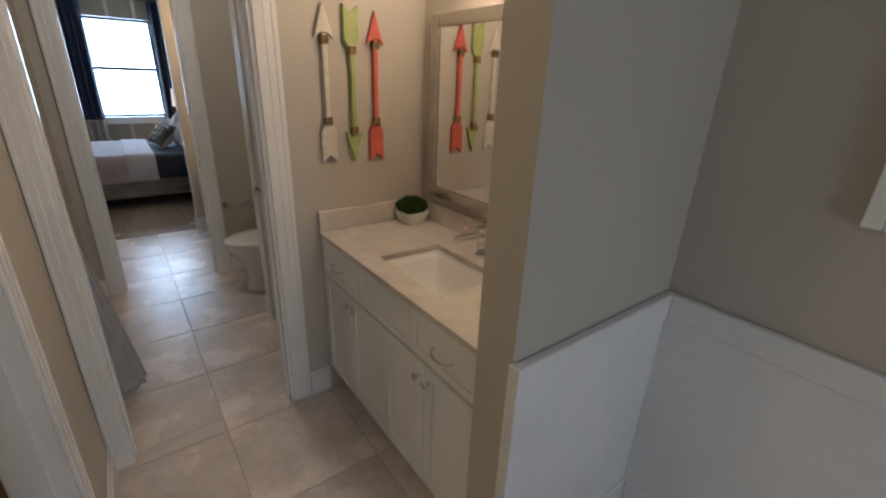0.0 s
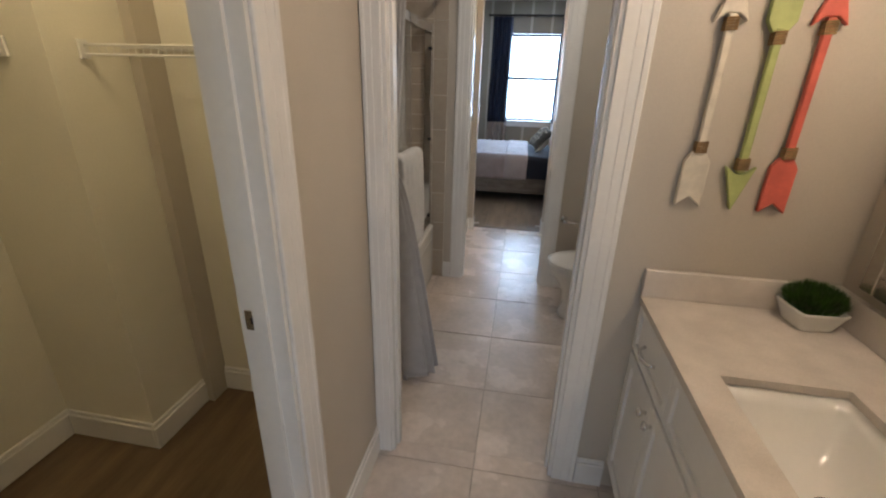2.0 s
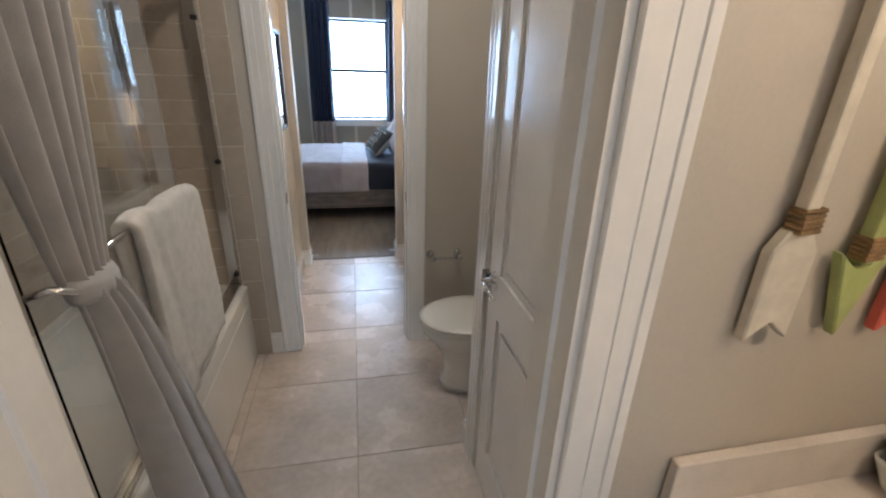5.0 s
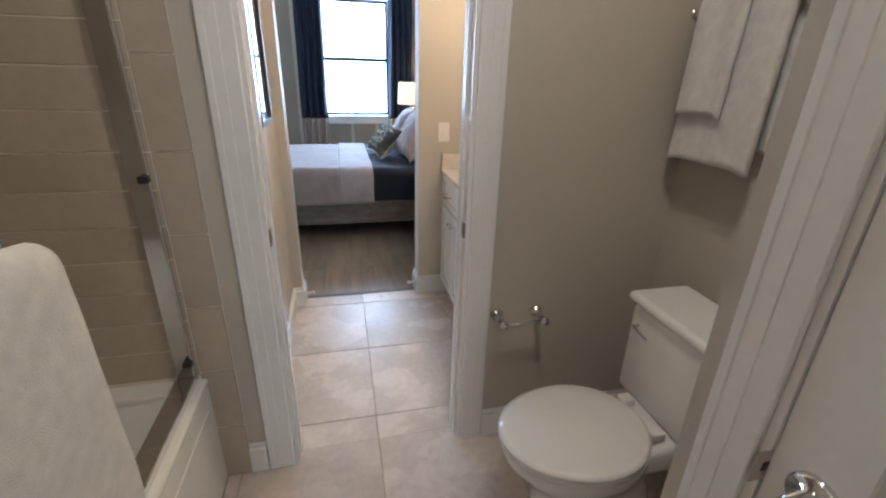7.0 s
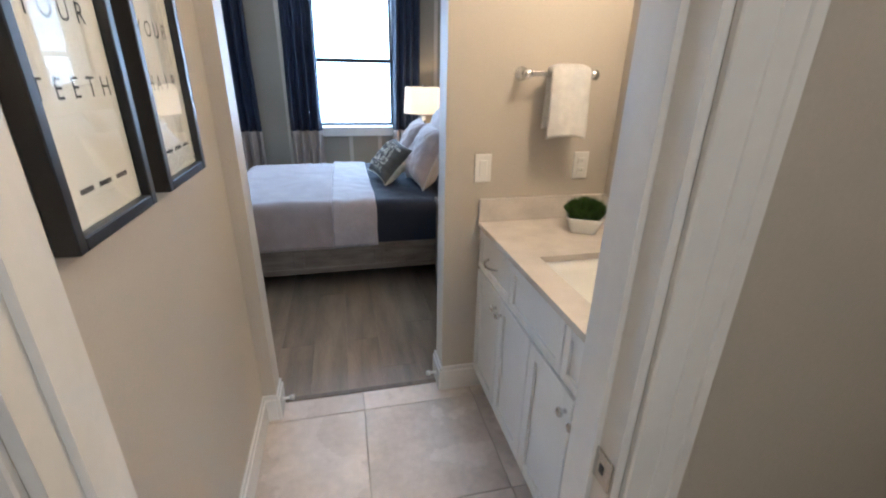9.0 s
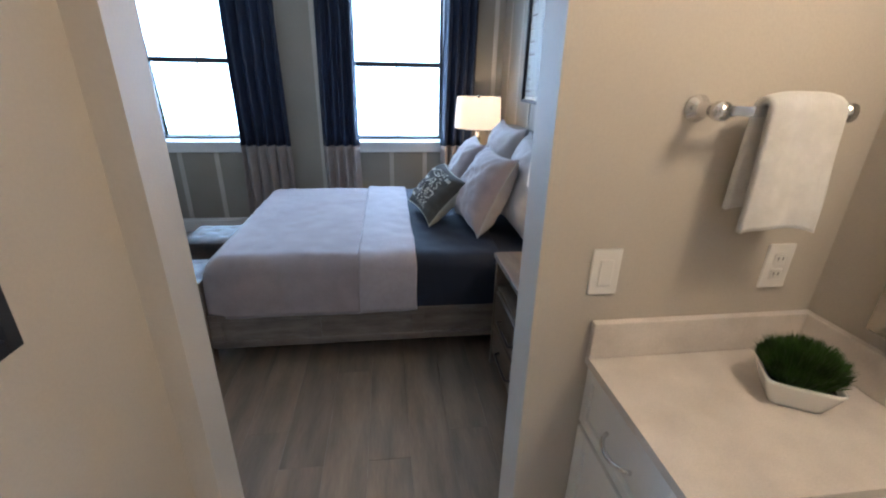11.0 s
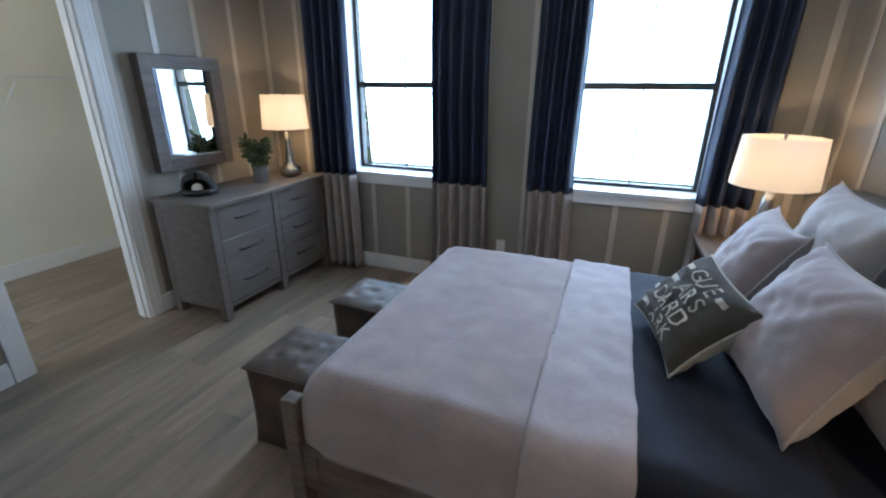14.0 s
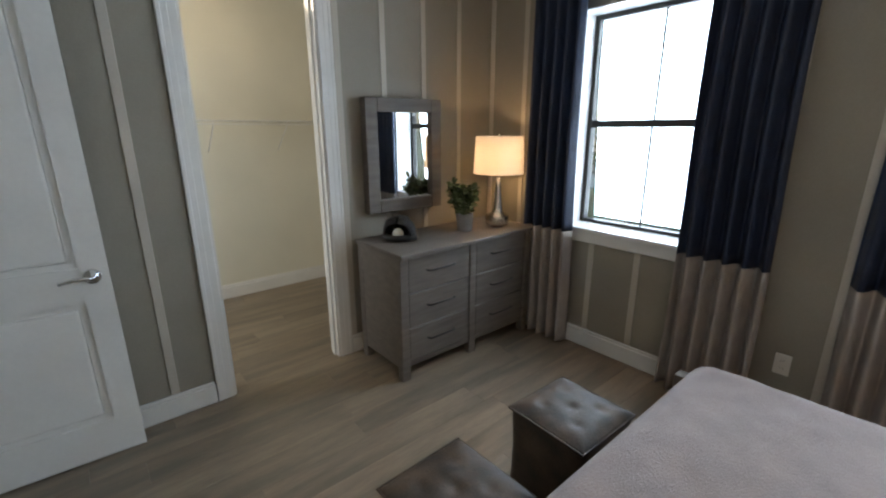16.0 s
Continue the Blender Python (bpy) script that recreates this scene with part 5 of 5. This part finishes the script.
part("heel", tube([(-0.105, -0.02, 0.022), (-0.06, -0.075, 0.024), (0.0, -0.09, 0.022), (0.06, -0.075, 0.024), (0.105, -0.02, 0.022)], 0.022, 12), BLACKLEATHER, gv, "", True)
for k in range(4):
    a = math.pi * (0.26 + 0.16 * k)
    pts = [(0.112 * math.cos(a), 0.094 * math.sin(a), 0.025), (0.104 * math.cos(a), 0.086 * math.sin(a) - 0.008, 0.085), (0.060 * math.cos(a), 0.050 * math.sin(a) - 0.035, 0.145)]
    part("finger", tube(pts, 0.017, 10), BLACKLEATHER, gv, "", True)
part("lacing", tube([(-0.085, 0.02, 0.115), (-0.03, 0.025, 0.135), (0.03, 0.025, 0.135), (0.085, 0.02, 0.115)], 0.004, 6), LEATHER, gv, "brown leather lacing", True)
bb = tagged(link_mesh("baseball", lathe([(0.0, -0.036)] + [(0.036 * math.cos(radians(q)), 0.036 * math.sin(radians(q))) for q in range(-80, 81, 10)] + [(0.0, 0.036)], 28), BALLSKIN, None, "", True), "white baseball resting in the glove", "ball")
bb.location = (-2.335, 7.368, 0.888)


# leather cubes
def ottoman(x, y, rz):
    o = thing("leather_ottoman", pose(x, y, 0, 0, 0, rz), "worn dark brown leather cube ottoman with tufted top", "ottoman", "leather ottomans")
    s = 0.182
    def lid(u, v):
        a, b = 2 * u - 1, 2 * v - 1
        e = max(abs(a), abs(b))
        pts = ((-0.45, -0.45), (0.45, -0.45), (-0.45, 0.45), (0.45, 0.45), (0, 0))
        dip = sum(0.009 * math.exp(-((a - p) ** 2 + (b - q) ** 2) / 0.02) for p, q in pts)
        return Vector((a * s, b * s, 0.400 + 0.026 * (1 - e ** 4) - dip + 0.004 * noise.noise((a * 3 + x, b * 3, y))))
    def wall_f(u, v):
        k = (abs(math.cos(u * math.tau)) ** 12 + abs(math.sin(u * math.tau)) ** 12) ** (-1 / 12)
        bow = 1 - 0.03 * math.sin(math.pi * v) + 0.012 * noise.noise((u * 9, v * 4, x))
        return Vector((k * math.cos(u * math.tau) * s * bow, k * math.sin(u * math.tau) * s * bow, 0.012 + 0.388 * v))
    thick(part("top", sheet(lid, 32, 32), LEATHER, o, "", True), 0.006)
    part("sides", sheet(wall_f, 96, 10, None, True), LEATHER, o, "", True)
    edge = [(s * q[0], s * q[1], 0.401) for q in ((-1, -1), (1, -1), (1, 1), (-1, 1), (-1, -1))]
    part("seam_piping", tube(edge, 0.005, 6), LEATHER, o)
    part("bottom", box(-s * 0.95, s * 0.95, -s * 0.95, s * 0.95, 0.0, 0.014), BLACK, o)
    for p, q in ((-0.45, -0.45), (0.45, -0.45), (-0.45, 0.45), (0.45, 0.45), (0, 0)):
        part("button", lathe([(0.009, 0), (0.007, 0.004), (0.0, 0.005)], 12, None, pose(p * s, q * s, 0.410)), LEATHER, o, "", True)


ottoman(-0.915, 6.60, 1)
ottoman(-0.915, 7.25, -2)


# pictures above the bed
def wall_picture(y0, y1, z0, z1, rows):
    p = thing("framed_print", pose(BX, (y0 + y1) / 2, z0), "dark deep-framed print under glass above the bed", "picture", "prints above the bed")
    a, h, fw = (y1 - y0) / 2, z1 - z0, 0.022
    bm = bmesh.new()
    for q in ((-a, -a + fw, 0, h), (a - fw, a, 0, h), (-a + fw, a - fw, 0, fw), (-a + fw, a - fw, h - fw, h)):
        bx(bm, -0.048, -0.008, q[0], q[1], q[2], q[3], 0.002, 1)
    part("frame", bm, BLACK, p)
    part("print", box(-0.020, -0.009, -a + fw, a - fw, fw, h - fw), PAPER, p)
    for k in range(rows):
        z = h - 0.08 - (h - 0.16) * k / max(1, rows - 1)
        part("print_bar", box(-0.0215, -0.020, a - 0.10 - 0.03 * (k % 3), a - 0.05, z - 0.006, z + 0.006), TAUPECLOTH, p, "taupe bar of unreadable print")
    gl = part("glass", box(-0.040, -0.036, -a + fw, a - fw, fw, h - fw), CLEAR, p)
    gl.visible_shadow = False


wall_picture(6.97, 7.64, 1.31, 2.15, 9)
wall_picture(6.18, 6.85, 1.31, 2.15, 9)


# ---- far outdoors ----
ROOF = material("grey_shingle_roof", (0.16, 0.14, 0.125), 0.9, vary=0.15, scale=0.6)
STUCCO = material("pale_stucco", (0.62, 0.58, 0.52), 0.9, vary=0.08, scale=0.4)
WATER = material("pond_water", (0.03, 0.07, 0.11), 0.06, vary=0.05, scale=0.1)
FARTREE = material("far_tree_leaves", (0.05, 0.085, 0.028), 0.9, vary=0.3, scale=0.8)
tagged(link_mesh("water_pond", box(-40, 30, 38, 68, -3.199, -3.15), WATER, None), "blue retention pond behind the lawn", "pond", "", "structure")
rnd = random.Random(21)
for k in range(9):
    x, y = -75 + 17 * k + rnd.uniform(-2, 2), 84 + rnd.uniform(-3, 6)
    hs = thing("far_house", pose(x, y, -3.2, 0, 0, rnd.uniform(-8, 8)), "pale stucco house with a hipped grey roof", "house", "far houses")
    part("wall", box(-6, 6, -5, 5, 0, 3.2), STUCCO, hs)
    bm = bmesh.new()
    lo = [bm.verts.new(v) for v in ((-6.6, -5.6, 3.2), (6.6, -5.6, 3.2), (6.6, 5.6, 3.2), (-6.6, 5.6, 3.2))]
    hi = [bm.verts.new(v) for v in ((-2.5, 0, 5.6), (2.5, 0, 5.6))]
    for fc in ((lo[0], lo[1], hi[1], hi[0]), (lo[1], lo[2], hi[1]), (lo[2], lo[3], hi[0], hi[1]), (lo[3], lo[0], hi[0]), lo[::-1]):
        bm.faces.new(fc)
    part("roof", bm, ROOF, hs)
    for xx in (-4, -0.5, 3.5):
        part("window", box(xx - 0.8, xx + 0.8, -5.06, -4.99, 0.9, 2.3), BRONZE, hs)
def far_tree(x, y, z, h, seed):
    r = random.Random(seed)
    tr = thing("tree", pose(x, y, z), "leafy green broad-crowned tree beyond the lawn", "tree", "far trees")
    part("trunk", lathe([(0.22, 0), (0.14, h * 0.4), (0.05, h * 0.7), (0.0, h * 0.75)], 10), BEDWOOD, tr, "", True)
    bm = bmesh.new()
    for _ in range(900):
        a, q = r.uniform(0, math.tau), r.random() ** 0.5
        zz = r.uniform(0.3, 1.0)
        rad = h * 0.34 * math.sin(math.pi * (zz - 0.22) / 0.85) * q
        c = Vector((rad * math.cos(a), rad * math.sin(a), h * zz))
        u = Vector((r.uniform(-1, 1), r.uniform(-1, 1), r.uniform(-1, 1))).normalized() * 0.16
        v = u.cross(Vector((r.uniform(-1, 1), r.uniform(-1, 1), r.uniform(-1, 1)))).normalized() * 0.11
        bm.faces.new([bm.verts.new(c + w) for w in (u, v, -u, -v)])
    part("crown", bm, FARTREE, tr)
for k, (x, y, h) in enumerate(((-9, 24, 5.5), (14, 22, 5.0), (22, 30, 6.5), (-26, 34, 6), (34, 40, 7), (9, 72, 7), (-14, 74, 7))):
    far_tree(x, y, -3.2, h, k)


# ---- pieces: wall tiles, floor tiles, planks ----
def shared_piece(sx, sy, sz, bev):
    me = bpy.data.meshes.new("piece")
    bm = box(0, sx, 0, sy, 0, sz, bev, 1)
    bm.to_mesh(me)
    bm.free()
    return me


def piece(name, me, mat, parent, m):
    if not me.materials:
        me.materials.append(mat)
    ob = new(name, me)
    ob.parent = parent
    ob.matrix_basis = m


meshes = {}
def placed(name, mat, parent, x0, x1, y0, y1, z0, z1, bev):
    key = (name, round(x1 - x0, 3), round(y1 - y0, 3), round(z1 - z0, 3))
    if key not in meshes:
        meshes[key] = shared_piece(x1 - x0, y1 - y0, z1 - z0, bev)
    piece(name, meshes[key], mat, parent, Matrix.Translation((x0, y0, z0)))


floor_b = bpy.data.objects["floor_bath"]
T, G = 0.521, 0.0022
zones = ((AX, 1.505, -2.5, 0.545), (AX, EX, 0.545, 1.91), (-0.30, EX, 1.91, 3.77), (VX, EX, 3.77, 5.083))
for i in range(-2, 4):
    for j in range(-14, 3):
        for zx0, zx1, zy0, zy1 in zones:
            x0, x1 = max(0.268 + T * i, zx0), min(0.268 + T * (i + 1), zx1)
            y0, y1 = max(4.425 + T * j, zy0), min(4.425 + T * (j + 1), zy1)
            if x1 - x0 > 0.02 and y1 - y0 > 0.02:
                gy0 = G if abs(y0 - (4.425 + T * j)) < 1e-6 else 0
                gy1 = G if abs(y1 - (4.425 + T * (j + 1))) < 1e-6 else 0
                placed("floor_tile", TILE, floor_b, x0 + G, x1 - G, y0 + gy0, y1 - gy1, -0.006, 0.0, 0.0012)
floor_w = bpy.data.objects["floor_bedroom"]
rnd = random.Random(3)
PW, PL = 0.180, 1.22
for (fx0, fx1, fy0, fy1) in ((WX - 0.06, BX, 5.086, NY), (-4.30, WX - 0.06, 5.12, 8.68)):
    x = fx0
    while x < fx1 - 0.005:
        x1 = min(x + PW, fx1)
        y = fy0 - rnd.uniform(0, PL)
        while y < fy1:
            y0, y1 = max(y, fy0), min(y + PL, fy1)
            if y1 - y0 > 0.01:
                placed("floor_plank", PLANK, floor_w, x + 0.0003, x1 - 0.0003, y0 + 0.0003, y1 - 0.0003, -0.006, 0.0, 0.0008)
            y += PL
        x = x1
placed("threshold", NIGHTWOOD, floor_w, OP[0], OP[1], 5.070, 5.098, -0.003, 0.004, 0.002)

tw = bpy.data.objects["wall_bath_north"]
g = 0.0017
structure("wall_tile_grout", box(-1.085, -0.212, 3.6992, 3.712, 0.0, 2.24), WALLGROUT, "pale grout bed behind shower tiles")
for k in range(17):
    z0 = 0.468 + 0.1055 * k
    for s in (0, 1):
        x0, x1 = ((-1.071, -0.80), (-0.80, -0.315))[s] if k % 2 else ((-1.071, -0.99), (-0.99, -0.315))[s]
        placed("shower_tile", WALLTILE, tw, x0 + g, x1 - g, 3.697, 3.705, z0 + g, z0 + 0.1055 - g, 0.0012)
for k in range(10):
    z0 = -0.005 + 0.2425 * k
    if z0 < 0:
        z0 = 0.0
    z1 = 0.2375 + 0.2425 * k
    placed("edge_tile", WALLTILE, tw, -0.315 + g, -0.212, 3.695, 3.705, z0 + g, min(z1, 2.24) - g, 0.002)
sb = bpy.data.objects["wall_tub_back"]
structure("wall_tile_grout_back", box(-1.085, -1.0735, 2.19, 3.697, 0.44, 2.24), WALLGROUT, "pale grout bed behind shower tiles")
for k in range(17):
    z0 = 0.468 + 0.1055 * k
    for s in range(4):
        y0 = 2.0 + 0.58 * s - (0.29 if k % 2 else 0)
        a, b = max(2.19, y0), min(3.696, y0 + 0.58)
        if b - a > 0.02:
            placed("shower_tile", WALLTILE, sb, -1.079, -1.071, a + g, b - g, z0 + g, z0 + 0.1055 - g, 0.0012)
